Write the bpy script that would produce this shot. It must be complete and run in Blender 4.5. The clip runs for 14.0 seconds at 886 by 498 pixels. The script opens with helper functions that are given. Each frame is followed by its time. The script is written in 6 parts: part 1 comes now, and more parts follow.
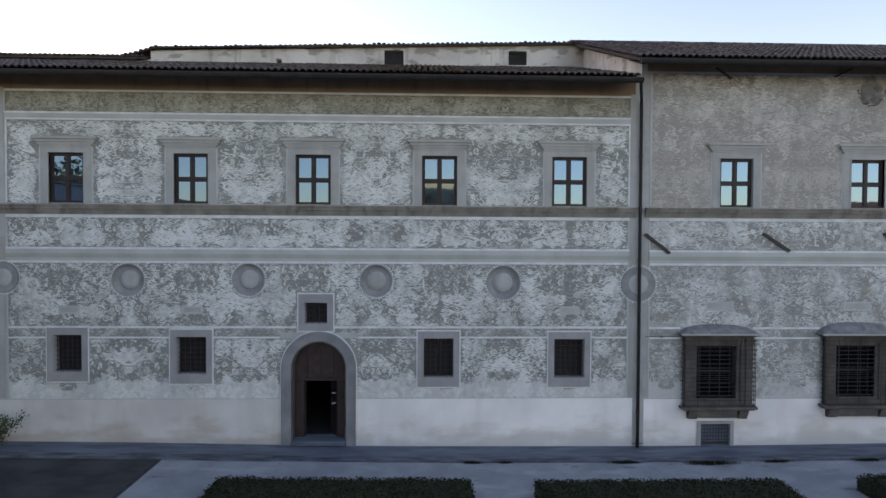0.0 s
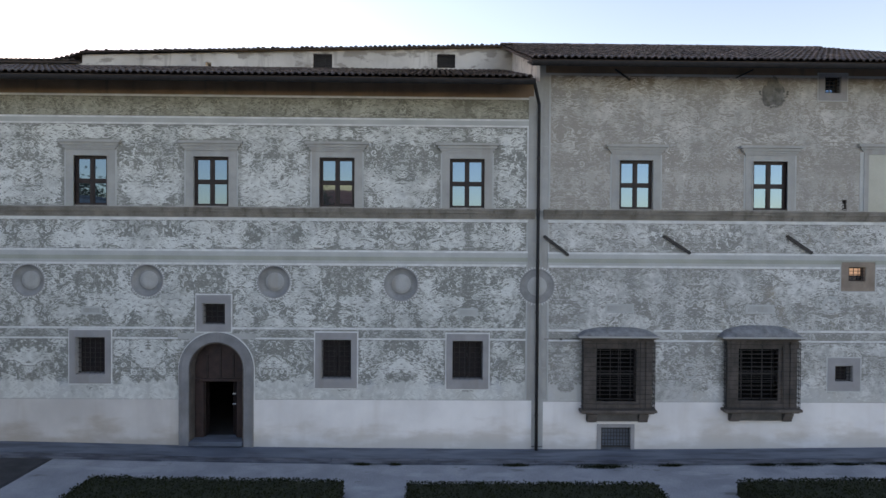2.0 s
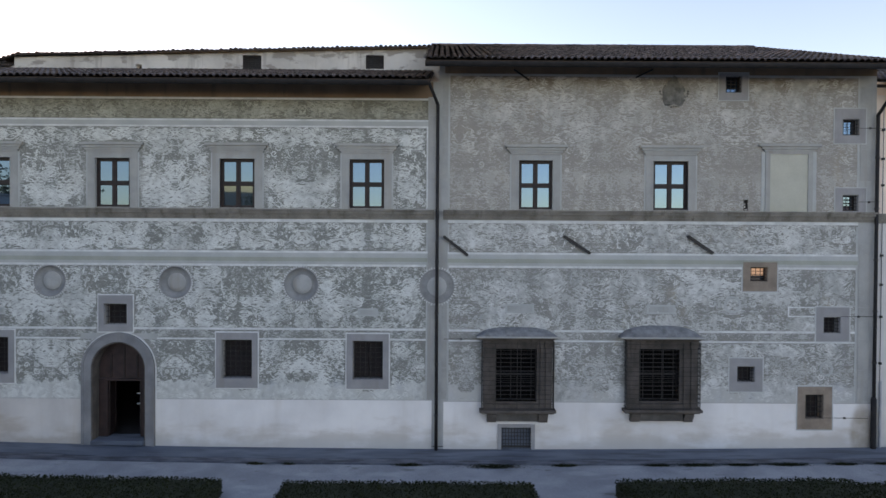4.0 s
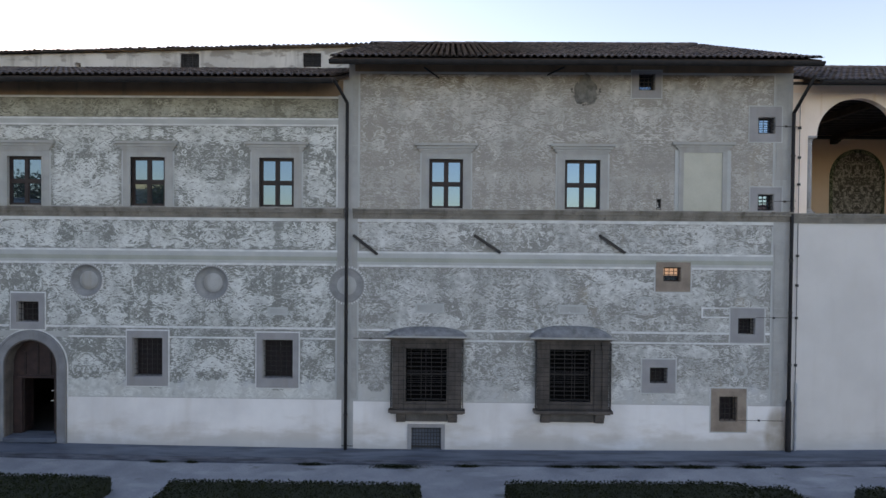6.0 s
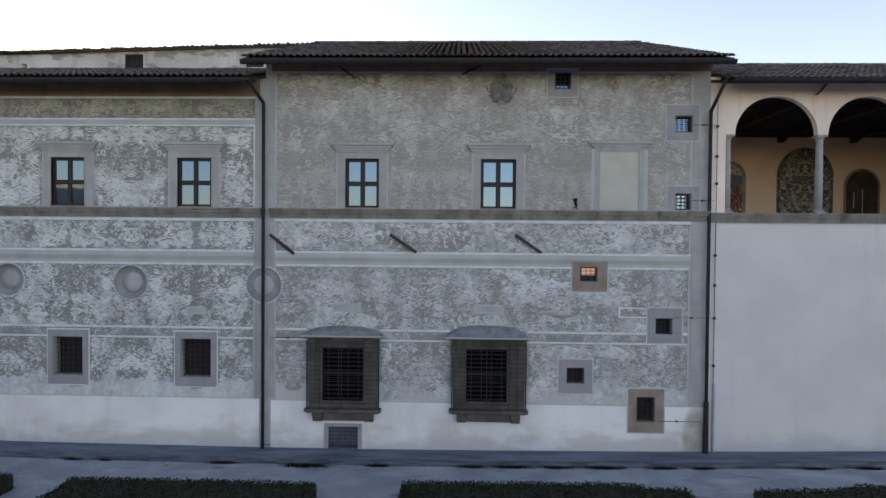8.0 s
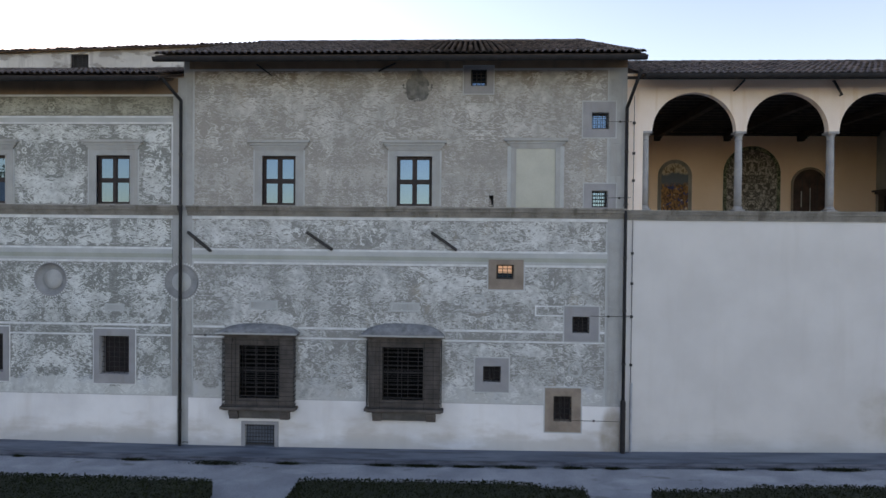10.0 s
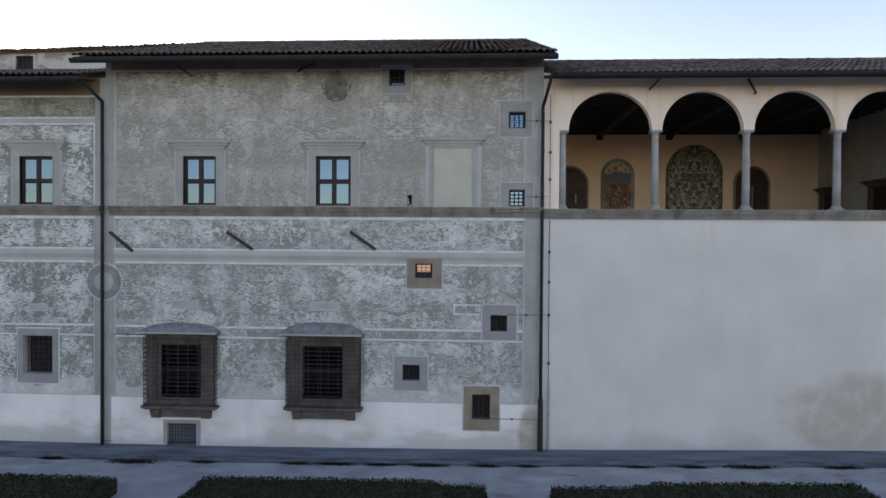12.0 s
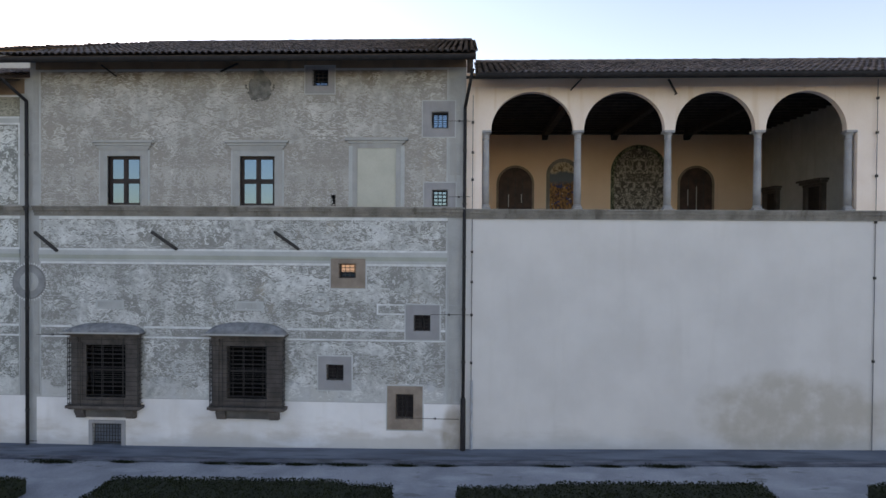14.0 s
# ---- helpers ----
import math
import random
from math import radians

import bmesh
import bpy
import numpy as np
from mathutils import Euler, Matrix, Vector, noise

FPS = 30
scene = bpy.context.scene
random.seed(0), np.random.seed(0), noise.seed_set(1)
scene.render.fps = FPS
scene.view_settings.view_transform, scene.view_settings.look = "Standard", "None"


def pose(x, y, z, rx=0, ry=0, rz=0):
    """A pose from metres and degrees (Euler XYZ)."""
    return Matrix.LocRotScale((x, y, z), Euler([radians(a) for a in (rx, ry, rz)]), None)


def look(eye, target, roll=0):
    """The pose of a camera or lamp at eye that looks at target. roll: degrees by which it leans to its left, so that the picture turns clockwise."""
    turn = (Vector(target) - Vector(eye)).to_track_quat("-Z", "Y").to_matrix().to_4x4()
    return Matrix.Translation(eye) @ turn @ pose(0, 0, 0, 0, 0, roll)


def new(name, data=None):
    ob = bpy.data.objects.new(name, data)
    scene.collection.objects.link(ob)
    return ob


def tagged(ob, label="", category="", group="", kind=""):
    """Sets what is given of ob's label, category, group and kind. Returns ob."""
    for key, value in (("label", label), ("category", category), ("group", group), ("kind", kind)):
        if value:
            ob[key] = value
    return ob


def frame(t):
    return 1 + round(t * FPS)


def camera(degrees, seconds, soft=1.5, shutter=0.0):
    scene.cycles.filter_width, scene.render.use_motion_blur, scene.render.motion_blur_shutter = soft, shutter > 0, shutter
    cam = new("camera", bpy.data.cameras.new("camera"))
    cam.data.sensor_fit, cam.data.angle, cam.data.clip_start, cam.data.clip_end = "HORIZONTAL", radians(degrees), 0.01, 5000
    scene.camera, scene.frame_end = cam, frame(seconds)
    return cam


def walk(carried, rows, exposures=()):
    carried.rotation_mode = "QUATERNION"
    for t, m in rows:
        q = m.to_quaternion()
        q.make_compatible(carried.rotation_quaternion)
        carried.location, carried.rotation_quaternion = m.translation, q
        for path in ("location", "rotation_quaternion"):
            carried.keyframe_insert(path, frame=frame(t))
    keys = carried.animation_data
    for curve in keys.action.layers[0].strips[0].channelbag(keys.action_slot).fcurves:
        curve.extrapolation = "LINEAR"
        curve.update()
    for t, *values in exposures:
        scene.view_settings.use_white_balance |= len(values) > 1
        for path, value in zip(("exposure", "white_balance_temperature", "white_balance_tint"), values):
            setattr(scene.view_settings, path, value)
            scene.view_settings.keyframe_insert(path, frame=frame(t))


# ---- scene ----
cam = camera(75.6, 14.0)
PATH = [
    (0, (-0.808, -19.372, 7.110), (-0.750, -17.373, 7.068), 0.30),
    (0.5, (0.105, -19.385, 7.068), (0.156, -17.386, 7.031), 0.30),
    (1, (1.125, -19.392, 7.044), (1.165, -17.392, 7.012), 0.30),
    (1.5, (2.100, -19.423, 7.047), (2.127, -17.423, 7.018), 0.40),
    (2, (2.994, -19.472, 7.040), (3.019, -17.472, 7.013), 0.40),
    (2.5, (3.898, -19.525, 7.023), (3.916, -17.525, 6.999), 0.40),
    (3, (4.821, -19.556, 7.027), (4.837, -17.556, 7.004), 0.40),
    (5.5, (9.185, -19.510, 7.099), (9.162, -17.510, 7.068), 0.40),
    (6, (9.993, -19.429, 7.108), (9.966, -17.429, 7.076), 0.50),
    (6.5, (10.783, -19.364, 7.138), (10.746, -17.365, 7.104), 0.40),
    (7, (11.613, -19.303, 7.133), (11.565, -17.304, 7.100), 0.50),
    (7.5, (12.361, -19.335, 7.129), (12.307, -17.336, 7.097), 0.40),
    (8, (13.139, -19.354, 7.146), (13.081, -17.355, 7.111), 0.50),
    (10.5, (17.000, -19.144, 6.961), (16.909, -17.146, 6.938), 0.50),
    (11, (17.740, -19.176, 6.949), (17.648, -17.178, 6.927), 0.40),
    (11.5, (18.412, -19.136, 6.968), (18.317, -17.138, 6.944), 0.40),
    (12, (19.033, -19.124, 6.985), (18.940, -17.126, 6.960), 0.40),
    (12.5, (19.641, -19.111, 6.989), (19.548, -17.114, 6.964), 0.40),
    (13, (20.293, -19.094, 6.993), (20.201, -17.096, 6.968), 0.40),
    (13.5, (20.901, -19.058, 7.002), (20.810, -17.060, 6.977), 0.40),
    (14, (21.522, -19.044, 7.031), (21.437, -17.046, 7.003), 0.40),
]
EXPOSURE, KELVIN, TINT = 1.57, 7500, 30
walk(cam, [(t, look(eye, target, roll)) for t, eye, target, roll in PATH], exposures=((0.0, EXPOSURE, KELVIN, TINT), (14.0, EXPOSURE, KELVIN, TINT)))

# ---- light: low sun behind the palace, open sky in front of it ----
SUN_ELEV, SUN_AZ = radians(10.5), radians(-52.0)   # azimuth from +y towards +x
world = bpy.data.worlds.new("sky")
scene.world = world
world.use_nodes = True
wt = world.node_tree
sky = wt.nodes.new("ShaderNodeTexSky")
sky.sky_type, sky.sun_disc = "NISHITA", False
sky.sun_elevation, sky.sun_rotation = SUN_ELEV, SUN_AZ
sky.air_density, sky.dust_density, sky.ozone_density = 1.0, 0.5, 1.3
background = wt.nodes["Background"]
background.inputs["Strength"].default_value = 0.15
wt.links.new(sky.outputs[0], background.inputs["Color"])
sun = new("sun", bpy.data.lights.new("sun", "SUN"))
sun.data.energy, sun.data.angle, sun.data.color = 2.0, radians(0.5), (1.0, 0.93, 0.82)
sun_way = Vector((math.sin(SUN_AZ) * math.cos(SUN_ELEV), math.cos(SUN_AZ) * math.cos(SUN_ELEV), math.sin(SUN_ELEV)))
sun.matrix_world = look(sun_way * 60, (0, 0, 0))


# ---- materials ----
class Mat:
    """A node material with shorthand for its nodes."""

    def __init__(self, name, rough=0.85, metal=0.0, ior=1.45):
        self.m = bpy.data.materials.new(name)
        self.m.use_nodes = True
        self.t = self.m.node_tree
        self.b = self.t.nodes["Principled BSDF"]
        self.b.inputs["Roughness"].default_value = rough
        self.b.inputs["Metallic"].default_value = metal
        self.b.inputs["IOR"].default_value = ior
        self.pos = self.t.nodes.new("ShaderNodeNewGeometry").outputs["Position"]

    def put(self, socket, value):
        if isinstance(value, bpy.types.NodeSocket):
            self.t.links.new(value, socket)
        elif isinstance(value, tuple) and len(value) == 3 and socket.type == "RGBA":
            socket.default_value = (*value, 1)
        else:
            socket.default_value = value

    def noise(self, scale, detail=4.0, stretch=(1, 1, 1), distort=0.0, rough=0.55, at=None):
        mp = self.t.nodes.new("ShaderNodeMapping")
        self.t.links.new(at or self.pos, mp.inputs["Vector"])
        mp.inputs["Scale"].default_value = stretch
        n = self.t.nodes.new("ShaderNodeTexNoise")
        self.t.links.new(mp.outputs[0], n.inputs["Vector"])
        for key, v in (("Scale", scale), ("Detail", detail), ("Distortion", distort), ("Roughness", rough)):
            n.inputs[key].default_value = v
        return n.outputs["Fac"]

    def voronoi(self, scale, at=None, feature="F1", out="Distance"):
        n = self.t.nodes.new("ShaderNodeTexVoronoi")
        n.feature = feature
        self.t.links.new(at or self.pos, n.inputs["Vector"])
        n.inputs["Scale"].default_value = scale
        return n.outputs[out]

    def math(self, op, a, b=0.0, c=0.0):
        n = self.t.nodes.new("ShaderNodeMath")
        n.operation = op
        for s, v in zip(n.inputs, (a, b, c)):
            self.put(s, v)
        return n.outputs[0]

    def ramp(self, fac, a, b):
        n = self.t.nodes.new("ShaderNodeMapRange")
        n.interpolation_type = "SMOOTHSTEP"
        self.put(n.inputs["Value"], fac)
        n.inputs["From Min"].default_value, n.inputs["From Max"].default_value = a, b
        return n.outputs[0]

    def mix(self, fac, a, b, blend="MIX"):
        n = self.t.nodes.new("ShaderNodeMix")
        n.data_type, n.blend_type = "RGBA", blend
        self.put(n.inputs["Factor"], fac)
        self.put(n.inputs[6], a)
        self.put(n.inputs[7], b)
        return n.outputs[2]

    def axis(self, k):
        n = self.t.nodes.new("ShaderNodeSeparateXYZ")
        self.t.links.new(self.pos, n.inputs[0])
        return n.outputs[k]

    def vec(self, x, y, z):
        n = self.t.nodes.new("ShaderNodeCombineXYZ")
        for s, v in zip(n.inputs, (x, y, z)):
            self.put(s, v)
        return n.outputs[0]

    def random(self):
        return self.t.nodes.new("ShaderNodeObjectInfo").outputs["Random"]

    def island(self):
        return self.t.nodes.new("ShaderNodeNewGeometry").outputs["Random Per Island"]

    def done(self, color, bump=None, strength=0.3, distance=0.02, rough=None):
        self.put(self.b.inputs["Base Color"], color)
        if bump is not None:
            n = self.t.nodes.new("ShaderNodeBump")
            n.inputs["Strength"].default_value, n.inputs["Distance"].default_value = strength, distance
            self.t.links.new(bump, n.inputs["Height"])
            self.t.links.new(n.outputs[0], self.b.inputs["Normal"])
        if rough is not None:
            self.put(self.b.inputs["Roughness"], rough)
        return self.m


def mottled(name, dark, light, scale=2.0, grain=40.0, rough=0.85, bump=0.3, metal=0.0, streak=None, pieces=False):
    """Two colours mixed by broad and fine noise; streak: colour of runs down the surface."""
    k = Mat(name, rough, metal)
    broad, fine = k.noise(scale, 5), k.noise(grain, 3)
    col = k.mix(k.ramp(k.math("ADD", k.math("MULTIPLY", broad, 0.7), k.math("MULTIPLY", fine, 0.3)), 0.3, 0.7), dark, light)
    if pieces:
        col = k.mix(k.math("MULTIPLY", k.island(), 0.5), col, dark)
    if streak:
        runs = k.noise(1.0, 4, (3.0, 3.0, 0.25))
        col = k.mix(k.ramp(runs, 0.52, 0.72), col, streak)
    return k.done(col, fine, bump, 0.01)


def sgraffito(name, ground, white, wear, axis0, half, cover, fade, tint, brown_top=0.0):
    """Scratched plaster: pale scrollwork on a grey ground, mirrored about the bays' axes, worn in patches."""
    k = Mat(name, 0.9)
    x = k.math("PINGPONG", k.math("SUBTRACT", k.axis(0), axis0), half)
    z = k.axis(2)
    at = k.vec(x, 0.0, z)
    curls = k.noise(6.5, 2, (0.9, 1, 1.3), distort=2.4, at=at)
    fine = k.noise(15.0, 1, (0.5, 1, 1.6), distort=1.6, at=at)
    hatch = k.noise(40.0, 1, (0.35, 1, 1.7), distort=0.7, at=at)
    shape = k.noise(1.7, 2, (1.15, 1, 0.8), at=at, distort=0.6)
    field = k.math("ADD", k.math("MULTIPLY", curls, 0.4), k.math("ADD", k.math("MULTIPLY", fine, 0.5), k.math("MULTIPLY", hatch, 0.1)))
    limit = k.math("SUBTRACT", cover, k.math("MULTIPLY", k.math("SUBTRACT", shape, 0.5), 0.5))
    drawn = k.ramp(k.math("SUBTRACT", field, limit), -0.01, 0.014)
    lines = k.ramp(k.math("ABSOLUTE", k.math("SUBTRACT", curls, 0.5)), 0.02, 0.008)
    drawn = k.math("MAXIMUM", k.math("MULTIPLY", drawn, 0.75), k.math("MULTIPLY", lines, 0.45))
    drawn = k.math("SUBTRACT", drawn, k.math("MULTIPLY", k.ramp(hatch, 0.5, 0.38), 0.3))
    old = k.ramp(k.noise(0.55, 5, rough=0.65), 0.36, 0.66)
    foot = k.math("ADD", k.noise(1.35, 2, at=at), k.math("MULTIPLY", k.math("SUBTRACT", 2.05, z), 0.3))
    loss = k.math("MULTIPLY", k.ramp(foot, 0.5, 0.54), k.ramp(z, 2.75, 2.6))
    drawn = k.math("MULTIPLY", drawn, k.math("SUBTRACT", 1.0, k.math("MULTIPLY", old, fade)))
    drawn = k.math("MAXIMUM", drawn, k.math("MULTIPLY", loss, 0.85 - 0.5 * fade))
    base = k.mix(k.noise(0.8, 5), ground, wear)
    runs = k.ramp(k.noise(1.0, 5, (2.2, 2.2, 0.35)), 0.5, 0.75)
    col = k.mix(drawn, base, white)
    col = k.mix(k.math("MULTIPLY", runs, 0.3), col, wear)
    ochre = k.ramp(k.noise(0.75, 5, (1.3, 1, 0.6)), 0.58, 0.7)
    col = k.mix(k.math("MULTIPLY", ochre, tint), col, (0.399, 0.333, 0.246))
    # browner towards the top, with a ragged lower edge
    if brown_top:
        top_mask = k.math("ADD", k.noise(1.1, 6, (1.0, 1, 0.55), rough=0.65), k.math("MULTIPLY", k.math("SUBTRACT", z, 12.35), 0.3))
        col = k.mix(k.math("MULTIPLY", k.ramp(top_mask, 0.46, 0.72), brown_top), col, (0.17, 0.128, 0.085))
    bloom = k.math("MULTIPLY", k.ramp(k.noise(0.6, 4, at=at), 0.5, 0.66), k.ramp(z, 4.2, 2.2))
    col = k.mix(k.math("MULTIPLY", bloom, 0.3), col, (0.559, 0.625, 0.732))
    grain = k.noise(60, 3)
    col = k.mix(k.math("MULTIPLY", grain, 0.22), col, ground)
    return k.done(col, k.math("ADD", k.math("MULTIPLY", drawn, 0.5), grain), 0.25, 0.01)


GREY, PALE, WEAR = (0.168, 0.182, 0.171), (0.70, 0.716, 0.693), (0.25, 0.247, 0.225)
M_SGR_L = sgraffito("sgraffito_plaster", GREY, PALE, WEAR, -12.77, 2.11, 0.545, 0.3, 0.12)
M_SGR_F = sgraffito("olive_frieze_plaster", (0.15, 0.15, 0.118), (0.47, 0.46, 0.385), (0.21, 0.195, 0.155), -12.77, 2.11, 0.54, 0.35, 0.3)
M_SGR_R = sgraffito("faded_sgraffito_plaster", (0.213, 0.221, 0.210), (0.655, 0.668, 0.65), (0.273, 0.262, 0.239), 12.1, 2.31, 0.525, 0.4, 0.4)
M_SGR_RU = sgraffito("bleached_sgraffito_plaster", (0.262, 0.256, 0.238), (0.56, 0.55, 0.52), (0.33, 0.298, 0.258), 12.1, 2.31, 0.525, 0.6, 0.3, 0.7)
M_PLASTER_GREY = mottled("grey_plaster", (0.319, 0.326, 0.319), (0.439, 0.446, 0.439), 1.2, 35, streak=(0.333, 0.326, 0.306))
M_BAND = mottled("smooth_pale_band", (0.359, 0.379, 0.372), (0.479, 0.495, 0.488), 0.8, 30)
M_LINE = mottled("white_plaster_line", (0.50, 0.52, 0.515), (0.72, 0.735, 0.728), 2.4, 30)
M_GREENBAND = mottled("greenish_band_plaster", (0.29, 0.31, 0.27), (0.40, 0.42, 0.375), 0.8, 30)
M_STONE = mottled("grey_stone", (0.19, 0.182, 0.172), (0.335, 0.325, 0.305), 1.6, 45, streak=(0.16, 0.15, 0.135))
M_COURSE = mottled("weathered_brown_grey_stone", (0.145, 0.134, 0.118), (0.29, 0.274, 0.247), 1.4, 45, streak=(0.12, 0.108, 0.092))
M_SURROUND = mottled("pale_grey_stone", (0.30, 0.306, 0.295), (0.41, 0.413, 0.397), 1.3, 45, streak=(0.335, 0.328, 0.308))
M_MIDSTONE = mottled("mid_grey_stone", (0.246, 0.246, 0.253), (0.339, 0.335, 0.339), 1.3, 45, streak=(0.266, 0.259, 0.253))
M_DARKSTONE = mottled("weathered_dark_stone", (0.055, 0.048, 0.044), (0.125, 0.108, 0.097), 2.2, 50, streak=(0.05, 0.044, 0.04))
M_TANSTONE = mottled("tan_stone", (0.20, 0.158, 0.128), (0.32, 0.262, 0.21), 2.0, 50)
M_LEAD = mottled("weathered_grey_cement", (0.11, 0.118, 0.125), (0.25, 0.258, 0.268), 3.5, 40, rough=0.85, streak=(0.12, 0.122, 0.12))
M_IRON = mottled("dark_iron", (0.016, 0.015, 0.015), (0.040, 0.036, 0.035), 6, 60, rough=0.6)
M_WOOD = mottled("dark_brown_wood", (0.012, 0.008, 0.008), (0.032, 0.020, 0.019), 5, 50, rough=0.55)
M_SHUTTER = mottled("blackened_shutter_wood", (0.008, 0.007, 0.008), (0.023, 0.015, 0.016), 4, 50, rough=0.7)
M_DOORWOOD = mottled("aged_brown_door_wood", (0.028, 0.015, 0.012), (0.078, 0.04, 0.031), 3, 60, rough=0.6)
# near-black lining, so the darkness of closed rooms is in the colour
M_DARK = mottled("unlit_room_lining", (0.040, 0.037, 0.037), (0.067, 0.063, 0.060), 1.0, 20)
M_BLIND = mottled("beige_plaster_infill", (0.42, 0.418, 0.355), (0.51, 0.508, 0.435), 1.0, 30)
M_EAVE = mottled("brown_eave_wood", (0.027, 0.021, 0.019), (0.067, 0.048, 0.040), 3, 40)
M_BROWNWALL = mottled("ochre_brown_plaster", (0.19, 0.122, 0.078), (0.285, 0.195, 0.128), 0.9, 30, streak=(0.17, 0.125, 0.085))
M_GUTTER = mottled("dark_gutter_metal", (0.011, 0.011, 0.012), (0.027, 0.025, 0.027), 4, 40, rough=0.85)
M_COLUMN = mottled("pale_column_stone", (0.25, 0.25, 0.257), (0.37, 0.368, 0.368), 2.2, 40)
M_LOGGIA = mottled("cream_loggia_plaster", (0.77, 0.64, 0.545), (0.87, 0.75, 0.66), 0.7, 30, streak=(0.74, 0.59, 0.46))
M_LOGGIA_BACK = mottled("ochre_loggia_plaster", (0.80, 0.59, 0.43), (0.89, 0.685, 0.53), 0.6, 30)
M_CEIL = mottled("near_black_wood", (0.024, 0.019, 0.016), (0.053, 0.040, 0.033), 3, 40)


def white_wall(name, base, light, low_stain, patch):
    k = Mat(name, 0.9)
    col = k.mix(k.ramp(k.noise(0.5, 5), 0.3, 0.7), base, light)
    z = k.axis(2)
    foot = k.math("SUBTRACT", k.noise(1.1, 5, (0.6, 1, 1.6)), k.math("MULTIPLY", z, 0.33))
    col = k.mix(k.math("MULTIPLY", k.ramp(foot, 0.2, 0.5), 0.6), col, low_stain)
    if patch:
        patch, cx, cz, fx, fz = patch
        dx = k.math("MULTIPLY", k.math("SUBTRACT", k.axis(0), cx), fx)
        dz = k.math("MULTIPLY", k.math("SUBTRACT", z, cz), fz)
        d = k.math("SQRT", k.math("ADD", k.math("MULTIPLY", dx, dx), k.math("MULTIPLY", dz, dz)))
        d = k.math("ADD", d, k.math("MULTIPLY", k.math("SUBTRACT", k.noise(0.9, 5), 0.5), 0.9))
        col = k.mix(k.math("MULTIPLY", k.math("MULTIPLY", k.ramp(d, 1.3, 0.75), k.ramp(k.noise(1.6, 6), 0.1, 0.62)), 0.75), col, patch)
    runs = k.ramp(k.noise(1.0, 4, (1.6, 1.6, 0.2)), 0.5, 0.8)
    col = k.mix(k.math("MULTIPLY", runs, 0.25), col, low_stain)
    return k.done(col, k.noise(25, 4), 0.2, 0.01)


M_DADO = white_wall("white_dado_plaster", (0.665, 0.658, 0.652), (0.811, 0.805, 0.798), (0.479, 0.432, 0.372), ((0.306, 0.253, 0.186), 21.05, 0.55, 2.6, 1.1))
# darker version of the dado plaster, for the stretch left of the portal
M_DADO_DARK = white_wall("darker_dado_plaster", (0.50, 0.485, 0.47), (0.63, 0.615, 0.595), (0.36, 0.30, 0.235), None)
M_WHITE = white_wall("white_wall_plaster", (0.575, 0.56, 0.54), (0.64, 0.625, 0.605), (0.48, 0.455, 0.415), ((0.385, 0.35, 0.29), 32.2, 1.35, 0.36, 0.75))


def attic_plaster():
    k = Mat("flaking_attic_plaster", 0.9)
    col = k.mix(k.ramp(k.noise(0.7, 5), 0.3, 0.7), (0.47, 0.445, 0.41), (0.63, 0.60, 0.555))
    high = k.ramp(k.axis(2), 15.5, 16.3)
    bare = k.math("ADD", k.noise(1.5, 6, (0.7, 1, 1.5)), k.math("MULTIPLY", high, 0.22))
    col = k.mix(k.math("MULTIPLY", k.ramp(bare, 0.55, 0.64), 0.8), col, (0.266, 0.239, 0.213))
    runs = k.ramp(k.noise(1.0, 4, (2.5, 2.5, 0.2)), 0.54, 0.68)
    col = k.mix(k.math("MULTIPLY", runs, 0.6), col, (0.293, 0.266, 0.239))
    return k.done(col, k.noise(30, 4), 0.3, 0.02)


M_ATTIC = attic_plaster()


def tile_material():
    k = Mat("weathered_roof_tile", 0.9)
    v = k.math("ADD", k.math("MULTIPLY", k.island(), 0.6), k.math("MULTIPLY", k.noise(4, 4), 0.4))
    col = k.mix(k.ramp(v, 0.15, 0.85), (0.042, 0.036, 0.036), (0.150, 0.116, 0.106))
    lichen = k.ramp(k.noise(3.0, 6), 0.56, 0.68)
    col = k.mix(k.math("MULTIPLY", lichen, 0.6), col, (0.160, 0.153, 0.133))
    return k.done(col, k.noise(40, 3), 0.4, 0.01)


M_TILE = tile_material()


def glass_material():
    k = Mat("window_glass", 0.02, 0.0, 3.1)
    k.b.inputs["Specular Tint"].default_value = (0.42, 0.68, 1.0, 1)
    wob = k.noise(1.6, 2)
    return k.done((0.016, 0.019, 0.024), wob, 0.03, 0.02)


M_GLASS = glass_material()


